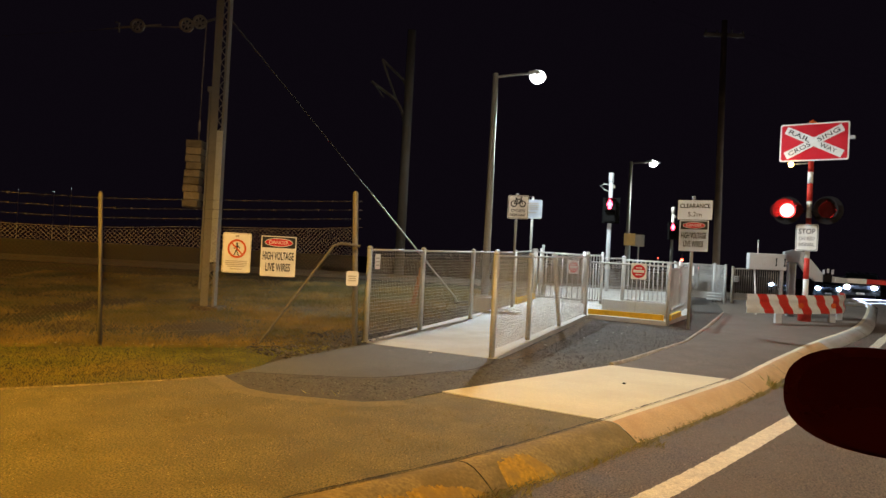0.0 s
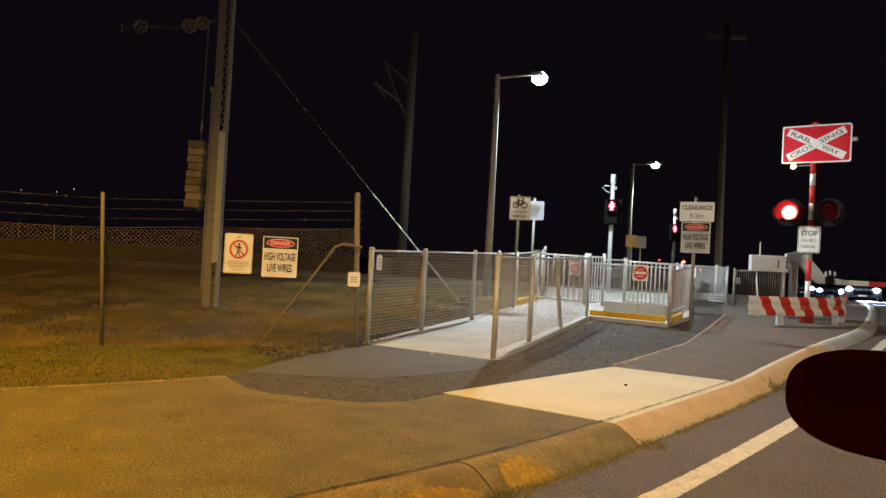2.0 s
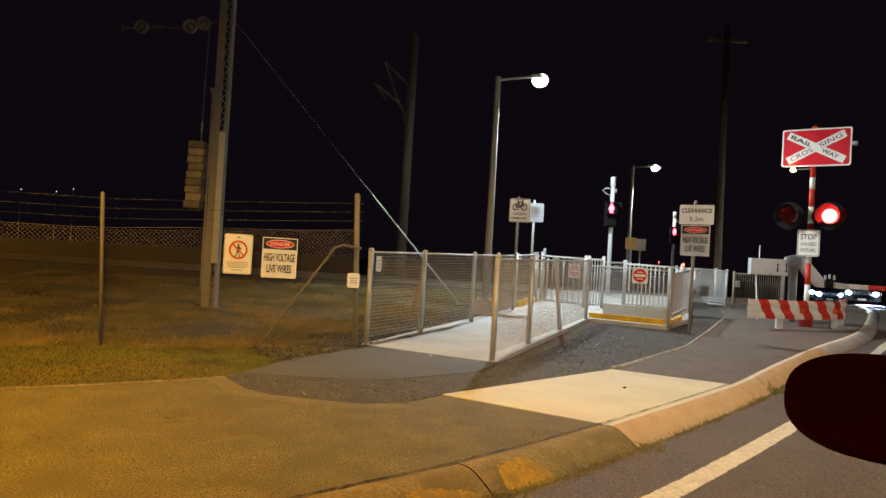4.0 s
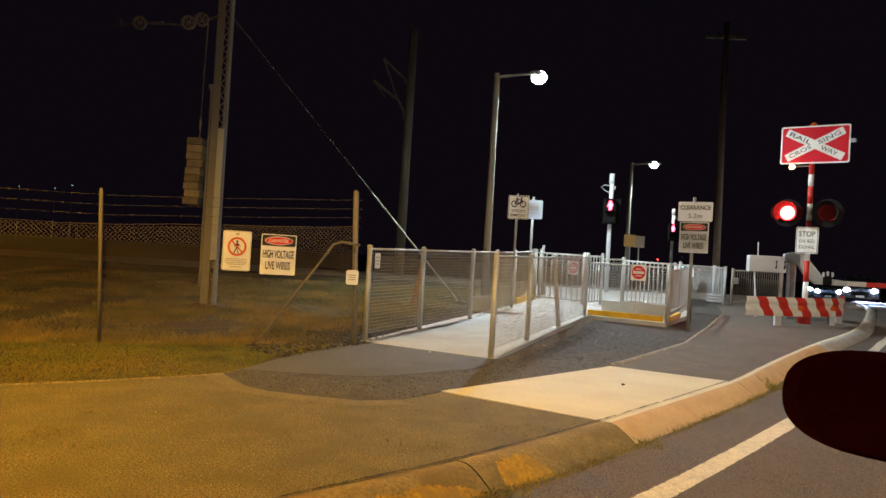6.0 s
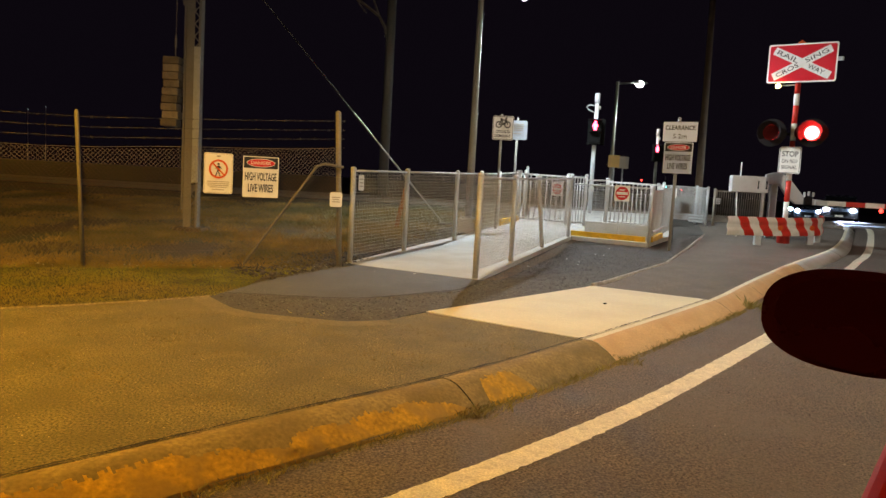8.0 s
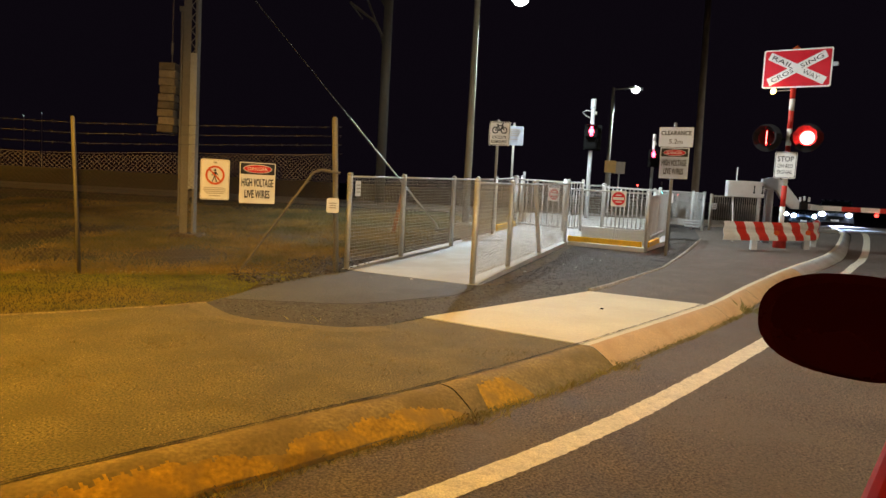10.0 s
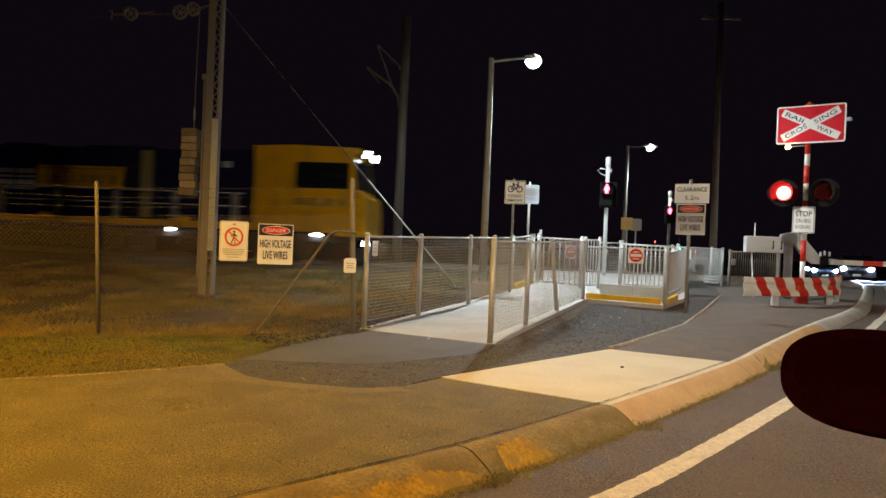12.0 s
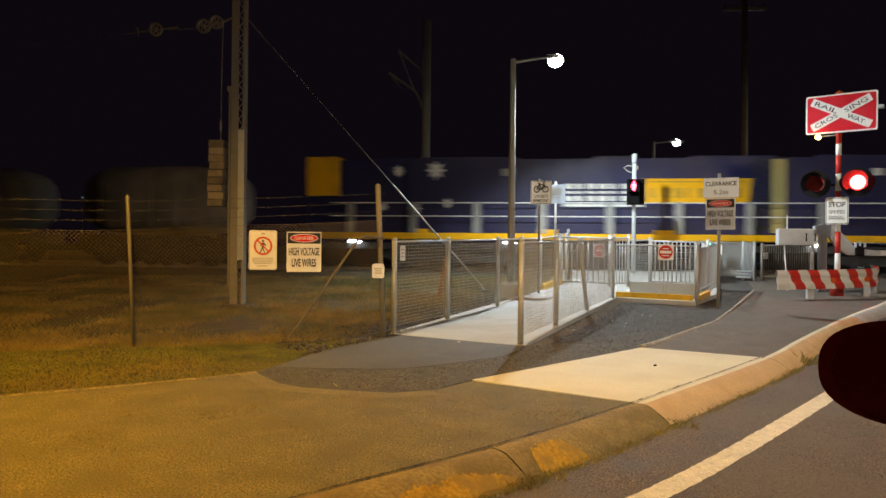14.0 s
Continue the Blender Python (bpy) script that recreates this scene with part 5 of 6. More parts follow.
# ---- cars ----
def car(name, m, label, color, lights):
    """A plain hatchback that faces -y."""
    c = empty(name, m, label, "car", "cars")
    body = bmesh.new()
    prof = [(-2.15, 0.30), (-2.2, 0.62), (-2.1, 0.80), (-1.2, 0.97), (-0.55, 1.42), (0.2, 1.50), (1.3, 1.46), (1.95, 1.0), (2.1, 0.85), (2.1, 0.32)]
    l = [body.verts.new((-0.86 + (0.12 if z > 1.1 else 0), y, z)) for y, z in prof]
    r = [body.verts.new((0.86 - (0.12 if z > 1.1 else 0), y, z)) for y, z in prof]
    body.faces.new(l)
    body.faces.new(r[::-1])
    for j in range(len(prof)):
        q = (j + 1) % len(prof)
        body.faces.new((l[q], l[j], r[j], r[q]))
    bmesh.ops.recalc_face_normals(body, faces=body.faces[:])
    part("body", body, color, c)
    glass = bmesh.new()
    gl = [glass.verts.new(v) for v in ((-0.76, -1.17, 1.0), (0.76, -1.17, 1.0), (0.68, -0.60, 1.40), (-0.68, -0.60, 1.40))]
    glass.faces.new(gl)
    ob = part("windscreen", glass, BLACK, c, "dark windscreen")
    ob.modifiers.new("thickness", "SOLIDIFY").thickness = 0.02
    part("grille", B(-0.4, -2.23, 0.42, 0.4, -2.19, 0.62), BLACK, c)
    part("number_plate", B(-0.19, -2.25, 0.34, 0.19, -2.225, 0.44), SIGN_WHITE, c)
    for x in (-0.62, 0.62):
        hl = part("headlight", dome(bmesh.new(), (x, -2.14, 0.70), 0.13, 0.8, 14), lights, c, "lit headlight", True)
        for y in (-1.35, 1.3):
            wh = part("wheel", T([(x * 1.32 - 0.1, y, 0.31), (x * 1.32 + 0.1, y, 0.31)], 0.31, 18), BLACK, c)
            part("rim", T([(x * 1.32 - 0.105, y, 0.31), (x * 1.32 + 0.105, y, 0.31)], 0.19, 12), GALV, wh)
    return c


CAR_DARK = mat("dark_car_paint", (0.03, 0.035, 0.045), 0.25, 0.3, var=0.05, bump=0)
HEAD = glow("headlight_glow", (0.55, 0.76, 1.0), 1300)
HEAD_WARM = glow("warm_headlight_glow", (0.75, 0.87, 1.0), 900)
car("car", pose(25.7, 48.9, ground_z(25.7, 48.9), 0, 0, -27), "dark waiting car with lit white headlights", CAR_DARK, HEAD)
car("car", pose(22.8, 40.0, ground_z(22.8, 40), 0, 0, -30), "dark waiting car with lit white headlights", CAR_DARK, HEAD_WARM)
moving_car = car("car", pose(0, 0, 0), "dark car rolling up behind the crossing with headlights lit", CAR_DARK, HEAD)


# far traffic light that changes from red to green
tl = empty("traffic_light", pose(29.3, 90.0, -0.1, 0, 0, -18), "far traffic light on a pole", "traffic light")
part("pole", T([(0, 0.2, 0), (0, 0.2, 3.4)], 0.06, 8), GALV_DULL, tl)
tcase = part("case", B(-0.22, -0.1, 1.75, 0.22, 0.15, 2.95), BLACK, tl)
part("red_lamp", disc(bmesh.new(), 0, 0.17, -0.14, -0.11, 16, 0, 2.65), glow("far_red_light", (1.0, 0.04, 0.02), 40), tcase, "lit red lamp")
part("green_lamp", disc(bmesh.new(), 0, 0.17, -0.14, -0.11, 16, 0, 2.1), glow("far_green_light", (0.05, 0.9, 0.6), 30), tcase, "lit green lamp")
part("shroud", B(-0.24, -0.30, 2.36, 0.24, -0.1, 2.39), BLACK, tcase)
# added slide: both lamps stay lit, it hides green first and then red
COVER = part("lamp_cover", B(-0.22, -0.20, 1.80, 0.22, -0.17, 2.36), BLACK, tl, "added black slide that hides one lit lamp")
for x, y, z, c, s_, r, word in ((32.2, 110.0, 3.1, (1.0, 0.03, 0.02), 20, 0.10, "red"), (24.4, 70.0, 1.71, (1.0, 0.03, 0.02), 20, 0.06, "red"), (-127.1, 220.0, 15.50, (0.70, 0.95, 0.95), 2.5, 0.10, "white"), (-116.5, 220.0, 15.43, (0.70, 0.95, 0.95), 2.5, 0.10, "white"), (-111.4, 220.0, 16.56, (0.70, 0.95, 0.95), 2.5, 0.10, "white")):
    fl = empty("far_lamp", pose(x, y, -0.1), "small far %s lamp on a pole" % word, "lamp", "far lamps")
    part("pole", T([(0, 0, 0), (0, 0, z)], 0.05, 6), GALV_DULL, fl)
    part("bulb", dome(bmesh.new(), (0, 0, z), r, 1, 10), glow("far_lamp_glow", c, s_), fl, "glowing bulb", True)


# ---- the train ----
BLUE = mat("blue_loco_paint", (0.009, 0.0085, 0.058), 0.5, 0.0, var=0.12, scale=1.5, fine=20, bump=0.05, dirt=(0.016, 0.0135, 0.045), amount=0.6, spread=1.2)
LOCO_YELLOW = mat("yellow_loco_paint", (0.84, 0.43, 0.003), 0.6, var=0.06, scale=1.5, fine=20, bump=0.05, spec=0.2, dirt=(0.45, 0.26, 0.04), amount=0.45, spread=1.5)
LOCO_WHITE = mat("white_loco_paint", (0.72, 0.71, 0.67), 0.5, var=0.08, bump=0, dirt=(0.45, 0.43, 0.4), amount=0.4, spread=3)
UNDER = mat("dirty_underframe", (0.030, 0.028, 0.026), 0.8, var=0.3, bump=0.4)
LOCO_GREY = mat("grey_loco_panel", (0.30, 0.29, 0.27), 0.6, var=0.15, bump=0.1)
HOPPER = mat("dusty_wagon_steel", (0.44, 0.34, 0.22), 0.7, var=0.15, scale=1.2, bump=0.2, dirt=(0.16, 0.13, 0.10), amount=0.6, spread=0.8)
DARK_GLASS = mat("dark_cab_glass", (0.012, 0.013, 0.016), 0.25, var=0.05, bump=0, spec=0.12)
HEADLIGHT = glow("train_headlight", (0.80, 0.93, 1.0), 70)
STEP_LIGHT = glow("step_light", (0.90, 0.95, 1.0), 45)
W = 2.85

loco = empty("locomotive", pose(0, 0, 0), "yellow and blue diesel locomotive with lit headlights", "locomotive")


def side_profile(pts, y0, y1):
    return poly(bmesh.new(), pts, y0, y1)


cab = part("cab", side_profile([(-0.42, 1.40), (-0.40, 2.2), (-0.46, 2.72), (-0.56, 2.84), (-0.74, 2.90), (-0.86, 4.12), (-0.64, 4.20), (-0.70, 4.36), (-2.9, 4.42), (-4.28, 4.36), (-4.28, 1.72), (-1.6, 1.72), (-1.4, 1.40)], 0.02, W), LOCO_YELLOW, loco, "yellow cab")
win = part("cab_window", plate(bmesh.new(), 1.86, 0.86, 0.02, 0.10, 0.0, -1.9, 3.42), DARK_GLASS, cab, "dark cab side window")
part("window_pillar", B(-2.15, -0.012, 3.0, -2.08, 0.01, 3.84), BLACK, win)
part("window_seal", B(-2.85, -0.008, 2.975, -0.96, 0.012, 3.0), BLACK, win)
for y0 in (0.16, W / 2 + 0.06):
    part("windscreen", side_profile([(-0.735, 3.0), (-0.835, 4.04), (-0.875, 4.04), (-0.775, 3.0)], y0, y0 + W / 2 - 0.22), DARK_GLASS, cab, "dark windscreen")
part("cab_door", plate(bmesh.new(), 0.72, 2.25, 0.02, 0.05, 0.005, -3.55, 2.95), LOCO_YELLOW, cab)
part("door_window", plate(bmesh.new(), 0.42, 0.5, 0.02, 0.05, -0.002, -3.55, 3.65), LOCO_YELLOW, cab)
NAME_DARK = mat("brown_print", (0.40, 0.24, 0.02), 0.6, bump=0)
part("name_bar", B(-2.95, 0.004, 2.38, -0.98, 0.02, 2.66), mat("faded_yellow_band", (0.66, 0.40, 0.03), 0.6, bump=0), cab, "faded lettering band")
for k, w in enumerate((0.26, 0.22, 0.2, 0.08, 0.2, 0.08, 0.22)):
    x = -2.85 + k * 0.26
    part("name_print", B(x, -0.002, 2.40, x + w, 0.012, 2.64), NAME_DARK, cab)
part("hand_rail", T([(-3.3, -0.05, 1.8), (-3.3, -0.05, 3.3)], 0.02, 8), LOCO_YELLOW, cab)
part("hand_rail", T([(-3.98, -0.05, 1.8), (-3.98, -0.05, 3.3)], 0.02, 8), LOCO_YELLOW, cab)
for y, z in ((0.55, 4.16), (0.82, 4.30), (1.72, 4.16), (1.98, 4.16), (2.2, 4.30)):
    h = part("headlight_pod", B(-0.80, y - 0.11, z - 0.11, -0.58, y + 0.11, z + 0.11, bevel=0.03), BLACK, loco)
    part("headlight", dome(bmesh.new(), (-0.56, y, z), 0.065, 1, 12), HEADLIGHT, h, "lit headlight", True)
for y in (0.18, W - 0.18):
    h = part("ditch_light_pod", B(-0.7, y - 0.13, 1.05, -0.42, y + 0.13, 1.31, bevel=0.03), BLACK, loco)
    part("ditch_light", dome(bmesh.new(), (-0.40, y, 1.18), 0.075, 1, 12), HEADLIGHT, h, "lit ditch light", True)
part("snow_plough", side_profile([(-0.30, 0.55), (-0.40, 1.02), (-0.9, 1.16), (-0.9, 0.75)], 0.15, W - 0.15), UNDER, loco)
part("coupler", B(-0.5, 1.2, 0.95, 0.1, 1.6, 1.25, bevel=0.04), UNDER, loco)

hood = part("hood", side_profile([(-4.29, 1.74), (-4.29, 4.22), (-7.0, 4.26), (-7.05, 4.18), (-16.4, 4.18), (-16.5, 4.26), (-20.6, 4.26), (-22.40, 4.18), (-22.40, 1.74)], 0.32, W - 0.32), BLUE, loco, "blue engine hood")
for x in [-4.6 - 1.05 * k for k in range(17)]:
    part("hood_door", plate(bmesh.new(), 0.95, 1.75, 0.02, 0.03, 0.304, x - 0.47, 2.85), BLUE, hood)
part("grille", plate(bmesh.new(), 0.52, 2.3, 0.03, 0.04, 0.285, -8.72, 3.05), UNDER, hood, "dark intake grille")
for k in range(22):
    part("louvre", B(-8.94, 0.262, 2.02 + k * 0.1, -8.50, 0.285, 2.08 + k * 0.1), BLUE, hood)
part("hood_pillar", B(-8.44, 0.262, 1.80, -8.02, 0.303, 4.12, bevel=0.01), mat("cream_loco_panel", (0.42, 0.34, 0.13), 0.6, var=0.12, scale=2, bump=0.05), hood, "cream yellow hood pillar")
part("yellow_band", poly(bmesh.new(), [(-12.32, 2.74), (-9.12, 2.74), (-9.02, 3.52), (-12.32, 3.52)], 0.288, 0.303), LOCO_YELLOW, hood, "yellow lettering band")
part("band_rule", B(-12.2, 0.280, 3.40, -9.2, 0.287, 3.435), NAME_DARK, hood)
part("white_band", B(-14.9, 0.288, 2.62, -12.35, 0.303, 2.70), LOCO_WHITE, hood, "white underline")
for k in range(8):
    x = -12.1 + k * 0.36
    part("band_print", B(x, 0.275, 2.90, x + (0.24 if k % 3 else 0.12), 0.287, 3.22), NAME_DARK, hood)
for k in range(7):
    x = -14.85 + k * 0.36
    for z0, z1 in ((2.80, 2.96), (3.04, 3.12), (3.20, 3.36)):
        part("band_print", B(x, 0.275, z0, x + (0.27 if k % 3 != 1 else 0.20), 0.302, z1), LOCO_WHITE, hood)
for x, z, r in ((-19.1, 3.82, 0.34), (-20.35, 3.80, 0.22), (-19.8, 2.55, 0.24), (-18.7, 2.72, 0.20), (-20.9, 2.60, 0.18)):
    pts = []
    for a in range(16):
        rr = r if a % 2 == 0 else r * 0.52
        pts.append((x + rr * math.cos(a * math.tau / 16), z + rr * math.sin(a * math.tau / 16)))
    part("star_emblem", poly(bmesh.new(), pts, 0.285, 0.303), LOCO_WHITE, hood, "plain white star shape")
part("side_lamp", B(-16.9, 0.25, 3.62, -16.5, 0.31, 3.86, bevel=0.02), LOCO_GREY, hood)
part("side_lamp", B(-5.5, 0.25, 3.6, -5.2, 0.31, 3.82, bevel=0.02), LOCO_WHITE, hood)
part("end_cabinet", B(-23.55, 0.22, 2.98, -22.42, W - 0.22, 4.30, bevel=0.03), LOCO_YELLOW, loco, "yellow end cabinet")
part("end_cabinet_base", B(-23.55, 0.5, 1.74, -22.42, W - 0.5, 2.97), BLUE, loco)
for x, w, h in ((-6.0, 1.2, 0.07), (-9.5, 2.6, 0.10), (-13.2, 1.4, 0.12), (-17.5, 2.4, 0.08)):
    part("roof_hatch", B(x - w / 2, 0.7, 4.17, x + w / 2, W - 0.7, 4.2 + h, bevel=0.03), BLUE, hood)
for x in (-11.0, -11.6, -14.9, -15.5):
    part("exhaust_fan", T([(x, W / 2, 4.18), (x, W / 2, 4.27)], 0.42, 16), UNDER, hood)
for x in (-6.9, -11.7, -15.4, -19.6):
    part("sill_box", B(x - 0.3, 0.02, 1.725, x + 0.3, 0.25, 1.86, bevel=0.02), LOCO_YELLOW, loco)
part("sill", B(-23.7, 0.0, 1.53, -1.62, W, 1.728), LOCO_YELLOW, loco, "yellow frame sill")
part("underframe", B(-23.6, 0.15, 1.18, -0.9, W - 0.15, 1.39), UNDER, loco)
posts_x = [-4.9 - 2.13 * k for k in range(9)]
for x in posts_x:
    part("rail_post", B(x - 0.12, -0.02, 1.735, x + 0.12, 0.03, 2.75), LOCO_GREY, loco)
for z in (2.28, 2.72):
    part("side_rail", T([(-4.6, 0.0, z), (-22.6, 0.0, z)], 0.02, 6), LOCO_WHITE, loco)
part("fuel_tank", B(-15.2, 0.22, 0.62, -8.9, W - 0.22, 1.175, bevel=0.12), UNDER, loco, "dark fuel tank")


def bogie(parent, x, axles=(-1.75, 0, 1.75), label="dark three-axle bogie"):
    r = axles[-1] + 0.75
    bg = part("bogie", side_profile([(x - r, 0.95), (x - r + 0.15, 1.14), (x + r - 0.15, 1.14), (x + r, 0.95), (x + r - 0.6, 0.78), (x - r + 0.6, 0.78)], 0.35, 0.55), UNDER, parent, label)
    for dx in axles:
        part("wheel", disc(bmesh.new(), 0, 0.47, 0.62, 0.75, 24, x + dx, 0.97), UNDER, bg)
        part("wheel", disc(bmesh.new(), 0, 0.47, W - 0.75, W - 0.62, 24, x + dx, 0.97), UNDER, bg)
        part("axle_box", B(x + dx - 0.2, 0.28, 0.82, x + dx + 0.2, 0.40, 1.10, bevel=0.03), UNDER, bg)
        part("spring", T([(x + dx + 0.45, 0.34, 0.80), (x + dx + 0.45, 0.34, 1.12)], 0.09, 10), UNDER, bg)


for x in (-4.6, -18.6):
    bogie(loco, x)
for x in (-2.05, -7.2, -16.6, -21.8):
    h = part("step_light_bracket", B(x - 0.24, 0.02, 1.44, x + 0.24, 0.14, 1.525), UNDER, loco)
    part("step_light", dome(bmesh.new(), (0, 0, 0), 0.15, 0.5, 14), STEP_LIGHT, h, "lit step light", True).matrix_local = Matrix.Translation((x, 0.08, 1.44)) @ Matrix.Diagonal((1, 0.5, 1, 1))
part("step", B(-4.9, 0.05, 0.75, -4.45, 0.3, 0.8), LOCO_YELLOW, loco)


def wagon(x0, length, label):
    """A round-sided hopper wagon whose front end lies at x0."""
    wg = empty("hopper_wagon", pose(0, 0, 0), label, "wagon", "wagons")
    shell = bmesh.new()
    rings = []
    for k in range(13):
        u = k / 12
        end = min(u, 1 - u) * length
        grow = min(1.0, 0.60 + 0.4 * math.sqrt(min(1, end / 1.2)))
        ring = []
        for a in range(20):
            c, s_ = math.cos(a * math.tau / 20), math.sin(a * math.tau / 20)
            yy = W / 2 + (W / 2 - 0.02) * grow * math.copysign(abs(c) ** 0.6, c)
            zz = 2.85 + 1.25 * grow * math.copysign(abs(s_) ** 0.6, s_)
            ring.append(shell.verts.new((x0 - u * length, yy, zz)))
        rings.append(ring)
    for r0, r1 in zip(rings, rings[1:]):
        for j in range(20):
            shell.faces.new((r0[j], r0[(j + 1) % 20], r1[(j + 1) % 20], r1[j]))
    shell.faces.new(rings[0])
    shell.faces.new(rings[-1][::-1])
    bmesh.ops.recalc_face_normals(shell, faces=shell.faces[:])
    body = part("shell", shell, HOPPER, wg, "dusty grey hopper shell", True)
    for k in range(1, 6):
        part("rib", B(x0 - length * k / 6 - 0.05, 0.0, 1.9, x0 - length * k / 6 + 0.05, 0.06, 3.75), HOPPER, body)
    part("underframe", B(x0 - length + 0.1, 0.15, 1.25, x0 - 0.1, W - 0.15, 1.6), UNDER, wg)
    part("ladder", T([(x0 - 0.5, -0.03, 1.5), (x0 - 0.5, -0.03, 4.0)], 0.02, 6), LOCO_GREY, wg)
    for x in (x0 - 1.75, x0 - length + 1.75):
        bogie(wg, x, (-0.85, 0.85), "dark two-axle bogie")
    part("coupler", B(x0 - 0.2, 1.3, 1.0, x0 + 2.25, 1.55, 1.25), UNDER, wg)
    return wg


WAGONS = [wagon(-26.3, 5.8, "dusty grey hopper wagon behind the locomotive"), wagon(-34.3, 5.8, "dusty grey hopper wagon in the train"), wagon(-42.3, 5.8, "dusty grey hopper wagon in the train"), wagon(-50.3, 5.8, "dusty grey hopper wagon at the train's end")]

# ---- the car that the camera is carried in ----
RED_CAR = mat("red_car_paint", (0.50, 0.02, 0.012), 0.5, 0.1, var=0.05, scale=2, bump=0)
# dark plastic; the maroon is red lamp glare put into the base colour
GLOSS_RED_GLARE = mat("gloss_plastic_red_glare", (0.045, 0.004, 0.010), 0.3, var=0.15, scale=8, bump=0, spec=0.25)
own = empty("red_car", pose(0, 0, -0.14, 0, 0, 51.7), "red car stopped at the roadside with dark door mirrors", "car")


def mirror_shell(bm, a, b, front, depth, lip=1.0):
    rings = []
    for u in range(9):
        k = u / 8
        scale = math.sqrt(max(0.0, 1 - (k * 0.97) ** 2.4)) * lip
        ring = []
        for j in range(36):
            t = j * math.tau / 36
            c, s_ = math.cos(t), math.sin(t)
            x = a * math.copysign(abs(c) ** (2 / 2.6), c) * scale
            z = b * math.copysign(abs(s_) ** (2 / 2.6), s_) * scale * (1.0 + 0.10 * c)
            ring.append(bm.verts.new((x, front + depth * k, z)))
        rings.append(ring)
    for r0, r1 in zip(rings, rings[1:]):
        for j in range(36):
            bm.faces.new((r0[j], r0[(j + 1) % 36], r1[(j + 1) % 36], r1[j]))
    bm.faces.new(rings[0])
    bm.faces.new(rings[-1][::-1])
    bmesh.ops.recalc_face_normals(bm, faces=bm.faces[:])
    return bm


# car space: x ahead, y to its left, z above the road; its left side lies 0.10 m left of the lens
SIDE, FAR_SIDE = 0.10, -1.68
hull = bmesh.new()
outline = [(2.38, 0.36), (2.45, 0.60), (2.34, 0.84), (1.95, 0.96), (1.35, 1.062), (0.6, 1.048), (-1.7, 1.04), (-2.05, 0.98), (-2.15, 0.80), (-2.12, 0.36), (-1.72, 0.30), (-1.0, 0.30), (1.1, 0.28), (1.9, 0.30)]
left = [hull.verts.new((x, SIDE, z)) for x, z in outline]
right = [hull.verts.new((x, FAR_SIDE, z)) for x, z in outline]
for j in range(len(outline)):
    k = (j + 1) % len(outline)
    hull.faces.new((left[j], left[k], right[k], right[j]))
hull.faces.new(left)
hull.faces.new(right[::-1])
bmesh.ops.recalc_face_normals(hull, faces=hull.faces[:])
bmesh.ops.bevel(hull, geom=[e for e in hull.edges if abs(e.verts[0].co.y - e.verts[1].co.y) < 0.001], offset=0.02, segments=3, affect="EDGES", profile=0.5)
part("body", hull, RED_CAR, own, "glossy red lower body")
part("roof", B(-1.45, FAR_SIDE + 0.16, 1.62, 0.38, SIDE - 0.18, 1.67, bevel=0.02), RED_CAR, own)
for y0, y1 in ((SIDE - 0.09, SIDE - 0.21), (FAR_SIDE + 0.05, FAR_SIDE + 0.19)):
    part("front_pillar", T([(1.30, y0, 1.05), (0.36, y1, 1.64)], 0.035, 8), RED_CAR, own)
    part("centre_pillar", T([(-0.55, y0, 1.03), (-0.60, y1, 1.64)], 0.045, 8), RED_CAR, own)
    part("rear_pillar", T([(-1.75, y0, 1.03), (-1.42, y1, 1.64)], 0.05, 8), RED_CAR, own)
for x in (1.50, -1.35):
    for y in (SIDE - 0.22, FAR_SIDE + 0.02):
        wheel = part("wheel", T([(x, y, 0.32), (x, y + 0.20, 0.32)], 0.32, 24), UNDER, own, "black tyre")
        part("rim", T([(x, y - 0.006, 0.32), (x, y + 0.206, 0.32)], 0.20, 18), GALV, wheel)
for y in (SIDE - 0.32, FAR_SIDE + 0.12):
    part("headlight", B(2.33, y, 0.64, 2.455, y + 0.22, 0.78, bevel=0.02), GALV, own, "clear headlight")
    part("tail_light", B(-2.17, y, 0.72, -2.09, y + 0.22, 0.88, bevel=0.02), SIGN_RED, own, "red tail light")
mirror = part("door_mirror", mirror_shell(bmesh.new(), 0.107, 0.069, 0.0, 0.11), GLOSS_RED_GLARE, own, "dark glossy door mirror housing, red glare in its colour")
for q in mirror.data.polygons:
    q.use_smooth = len(q.vertices) == 4
mirror.matrix_local = pose(1.10, 0.1485, 1.2335, 0, 0.8, -90)
glass = mirror_shell(bmesh.new(), 0.097, 0.061, -0.003, 0.006)
# red veil of the signal lamps painted into the glass colour
MIRROR_RED_GLARE = mat("mirror_glass", (0.070, 0.006, 0.018), 0.25, 0.5, var=0.02, bump=0)
part("mirror_glass", glass, MIRROR_RED_GLARE, mirror, "dark mirror glass, red glare in its colour").location = (0.008, 0, -0.003)
part("mirror_foot", T([(1.16, 0.11, 1.21), (1.17, 0.04, 1.18), (1.18, -0.06, 1.15)], [0.03, 0.03, 0.035], 12), GLOSS_RED_GLARE, own, smooth=True)


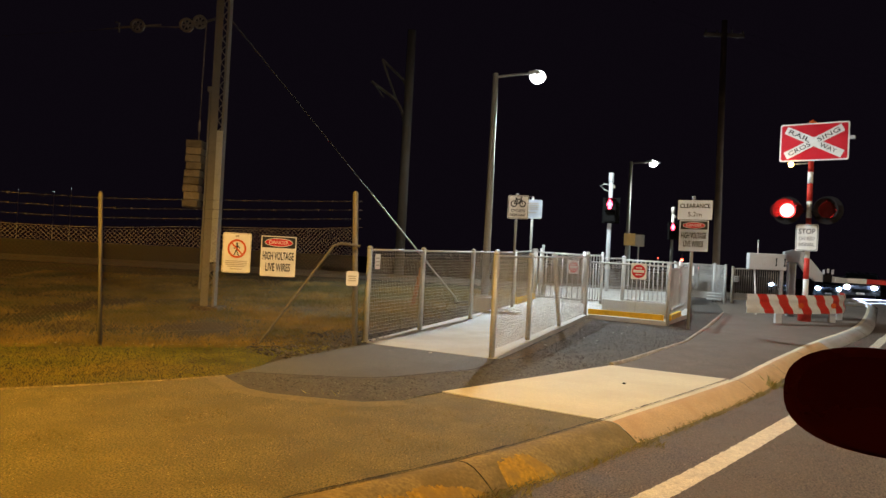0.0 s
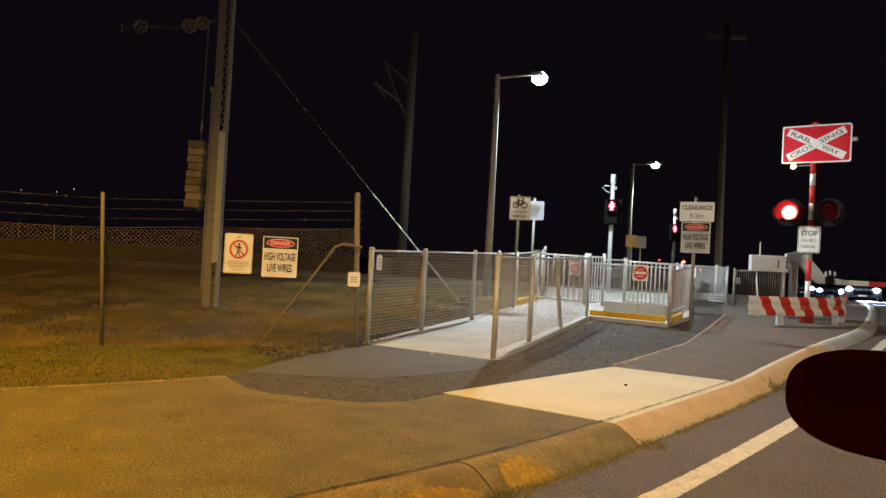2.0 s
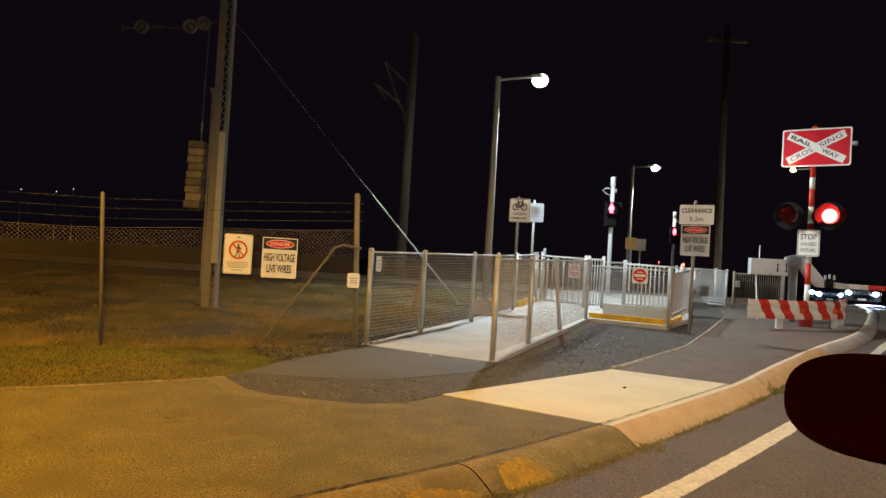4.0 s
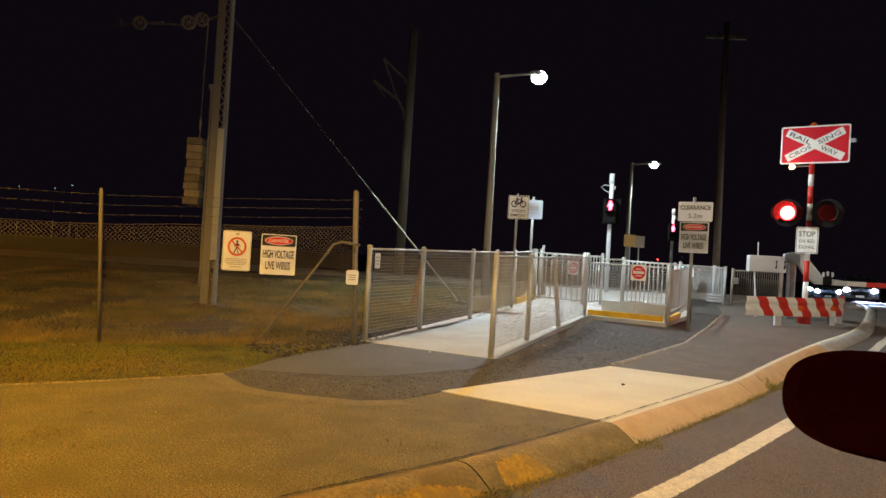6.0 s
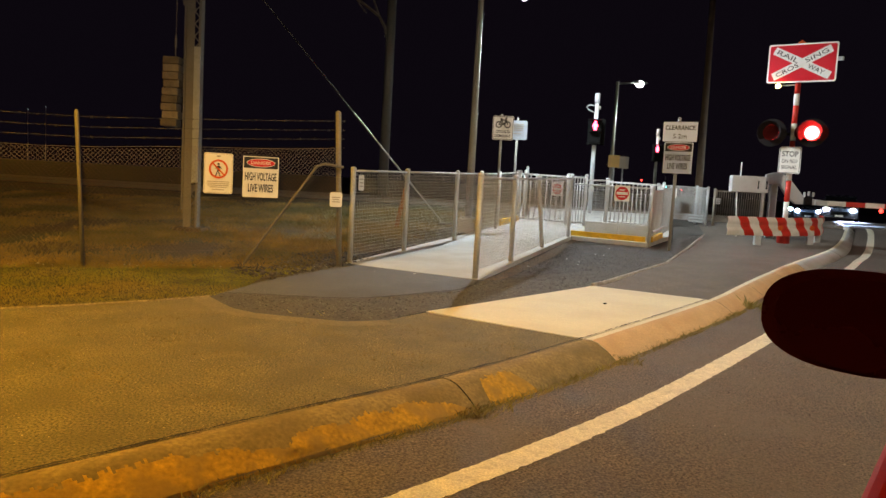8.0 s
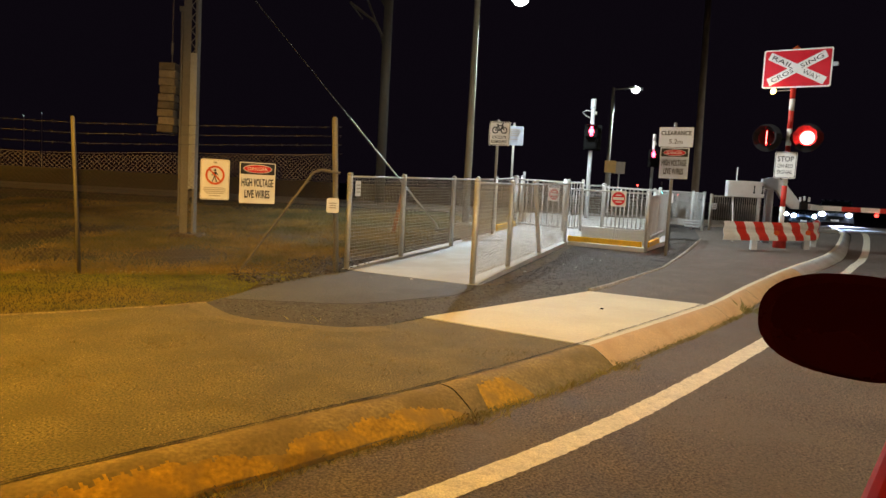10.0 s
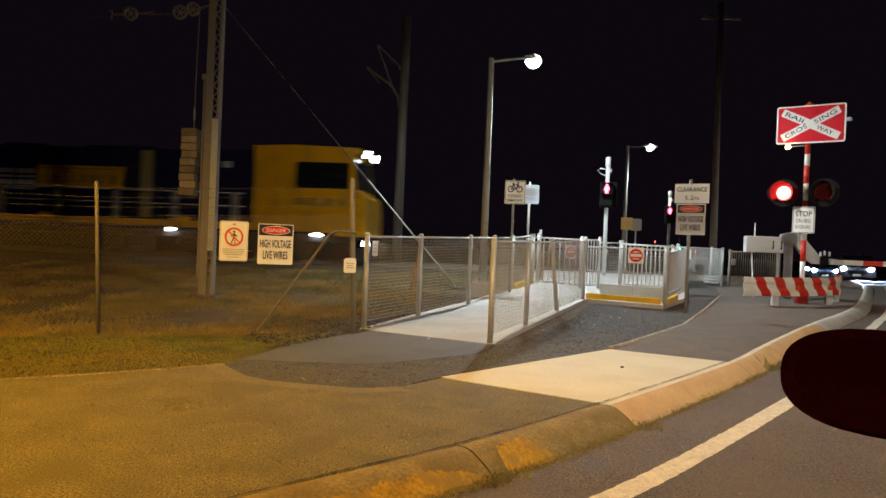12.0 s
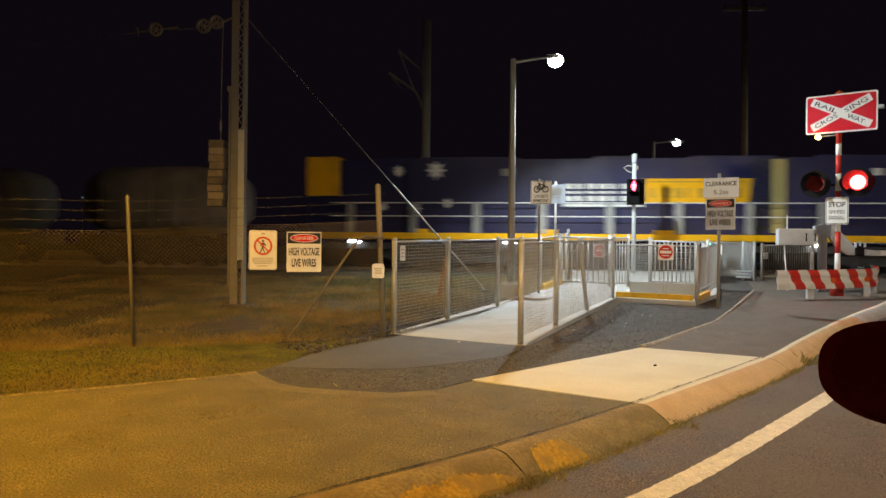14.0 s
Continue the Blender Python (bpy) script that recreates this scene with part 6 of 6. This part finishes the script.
# ---- grass ----
def blades(name, count, area, height, colors, label, lean=0.5, keep=None, width=0.006, level=ground_z):
    """Many single blades in one mesh."""
    rng = np.random.default_rng(len(name) + count)
    pts = []
    while len(pts) < count:
        x, y = rng.uniform(area[0], area[2]), rng.uniform(area[1], area[3])
        if keep is None or keep(x, y, rng):
            pts.append((x, y))
    verts, tris = [], []
    for x, y in pts:
        h = height[0] + (height[1] - height[0]) * rng.random() ** 1.5
        a = rng.uniform(0, math.tau)
        d = rng.uniform(0, lean) * h
        b = rng.uniform(0, math.tau)
        z = level(x, y) - (0.03 if level is ground_z else 0.005)
        n = len(verts)
        cx, cy = math.cos(a) * width, math.sin(a) * width
        verts += [(x - cx, y - cy, z), (x + cx, y + cy, z), (x + math.cos(b) * d * 0.4 + cx * 0.7, y + math.sin(b) * d * 0.4 + cy * 0.7, z + h * 0.6), (x + math.cos(b) * d, y + math.sin(b) * d, z + h)]
        tris += [(n, n + 1, n + 2), (n, n + 2, n + 3)]
    me = bpy.data.meshes.new(name)
    me.from_pydata(verts, [], tris)
    m = mat(name + "_blades", colors[0], 0.7, var=0.3, scale=0.9, fine=3, bump=0, dirt=colors[1], amount=0.9, spread=0.5)
    me.materials.append(m)
    return tagged(new(name, me), label, kind="stuff")


def fence_side(x, y):
    """Metres behind the chain-link fence line."""
    return (y - A0.y) * D0.x * -1 + (x - A0.x) * D0.y


def lawn(x, y, rng):
    edge = np.interp(x, [-13, -6.5, -3.55, -2.05, -1.4], [-2.2, 3.6, 6.1, 7.3, 8.2])
    d = fence_side(x, y)
    return y > edge + 0.04 * rng.random() and d < 0.1 and not (x > -1.9 and y < 9.0 and x > -2.0 + 0.0 * y)


def tall(x, y, rng):
    d = fence_side(x, y)
    if (x + 4.42) ** 2 + ((y - 14.0) / 1.3) ** 2 < 0.06 + 0.25 * rng.random():
        return False
    if d < -0.25 or y > 21.5 or x > -1.75 + 0.36 * (y - 10.5) + 0.5 * rng.random():
        return False
    clump = noise.noise(Vector((x * 0.7, y * 0.5, 0))) + 0.35 * noise.noise(Vector((x * 2.5, y * 2.5, 3)))
    return rng.random() < 0.48 + 0.9 * clump + (0.35 if d < 0.5 else 0)


blades("lawn", 150000, (-8.5, 1.5, -1.2, 10.0), (0.012, 0.040), ((0.21, 0.215, 0.024), (0.35, 0.27, 0.055)), "short green and straw lawn in front of the fence", 1.1, lawn, 0.002)
blades("dry_grass", 190000, (-11.5, 7.0, 2.0, 21.5), (0.025, 0.095), ((0.27, 0.185, 0.05), (0.085, 0.088, 0.02)), "dry orange-brown and olive grass behind the fence", 1.1, tall, 0.0021)
stones("litter", 170, lambda x, y: abs(fence_side(x, y) + 0.04 * math.sin(7 * x)) < 0.09, (-8.0, 7.0, -1.2, 10.2), (0.006, 0.022), RUBBISH, "pale scraps and leaves caught along the fence foot")
blades("dead_grass", 420, (0.06, 4.22, 0.40, 4.48), (0.015, 0.06), ((0.22, 0.15, 0.055), (0.11, 0.07, 0.025)), "brown dead grass caught in the kerb joint", 1.2, None, 0.002, road_z)
blades("footpath_moss", 14000, (-4.6, 1.8, 1.5, 7.2), (0.032, 0.046), ((0.24, 0.185, 0.06), (0.17, 0.14, 0.04)), "thin dry moss and grass specks on the footpath", 1.0, lambda x, y, rng: WALKED(x, y) and noise.noise(Vector((x * 1.9, y * 1.9, 11))) > 0.05 + 0.25 * rng.random(), 0.0022)
for cx, cy, n, h in ((0.30, 4.36, 150, 0.06), (0.46, 4.52, 110, 0.05), (1.66, 5.88, 110, 0.07), (4.2, 9.15, 90, 0.17), (-0.95, 6.55, 18, 0.09), (-0.75, 3.25, 40, 0.06)):
    blades("weed_tuft", n, (cx - 0.16, cy - 0.12, cx + 0.16, cy + 0.12), (0.04, h), ((0.34, 0.30, 0.14), (0.2, 0.2, 0.06)), "small tuft of weeds at the kerb", 1.2, None, 0.003, ground_z if cy > 6.4 and cx < 0 else road_z)


def gutter(x, y, rng):
    d = min(math.hypot(x - p[0], y - p[1]) for p in GUTTER)
    return d < 0.06 and rng.random() < 0.5 + 0.8 * noise.noise(Vector((x * 1.5, y * 1.5, 7)))


GUTTER = []
for p, q in zip(FOOT, FOOT[1:]):
    for k in range(12):
        c = Vector(p).lerp(Vector(q), k / 12)
        if 1.5 < c.y < 9.5 and c.x > -3:
            GUTTER.append((c.x + 0.035, c.y - 0.03))
blades("gutter_weeds", 5200, (-2.5, 1.5, 4.3, 9.4), (0.01, 0.05), ((0.32, 0.27, 0.10), (0.16, 0.14, 0.045)), "sparse dry weeds along the kerb foot", 1.3, gutter, 0.0025, road_z)
mark = empty("survey_mark", pose(2.03, 7.95, 0.006), "small dark survey mark in the concrete slab", "marker")
part("disc", T([(0, 0, 0), (0, 0, 0.012)], 0.018, 10), BLACK, mark)


# ---- what moves ----
def motions():
    front = ((0.0, -116.5), (5.0, -69.0), (10.0, -21.4), (10.5, -16.6), (11.0, -11.85), (11.5, -7.02), (12.0, -2.1), (12.5, 2.92), (13.0, 7.9), (13.5, 12.9), (14.0, 17.9))
    for ob in (loco, *WAGONS):
        walk(ob, [(t, pose(*on_track(x), 0, 0, 0, TRACK_YAW)) for t, x in front])
    half = 0.717
    for x, sense, blind in BLINDS:
        side = 0 if x < 0 else 1
        away = 0.185 * sense
        rows = []
        n = int(14.2 / half) + 1
        for k in range(n):
            lit = (k % 2) == side
            m = pose(away if lit else 0, 0, 0)
            rows.append((max(0.0, k * half + 0.04), m))
            rows.append(((k + 1) * half - 0.04, m))
        rows = [(t if k else 0.0, m) for k, (t, m) in enumerate(rows) if t <= 14.0]
        rows.append((14.0, rows[-1][1]))
        walk(blind, rows)
    roll_in = ((0.0, 25.9, 56.0), (1.0, 26.45, 56.0), (1.8, 27.0, 56.0), (2.5, 28.5, 56.1), (3.0, 28.9, 56.2), (14.0, 28.9, 56.2))
    walk(moving_car, [(t, pose(x, y, -0.1, 0, 0, -27)) for t, x, y in roll_in])
    walk(COVER, [(0.0, pose(0, 0, 0)), (4.0, pose(0, 0, 0)), (4.2, pose(0, 0, 0.56)), (14.0, pose(0, 0, 0.56))])


motions()
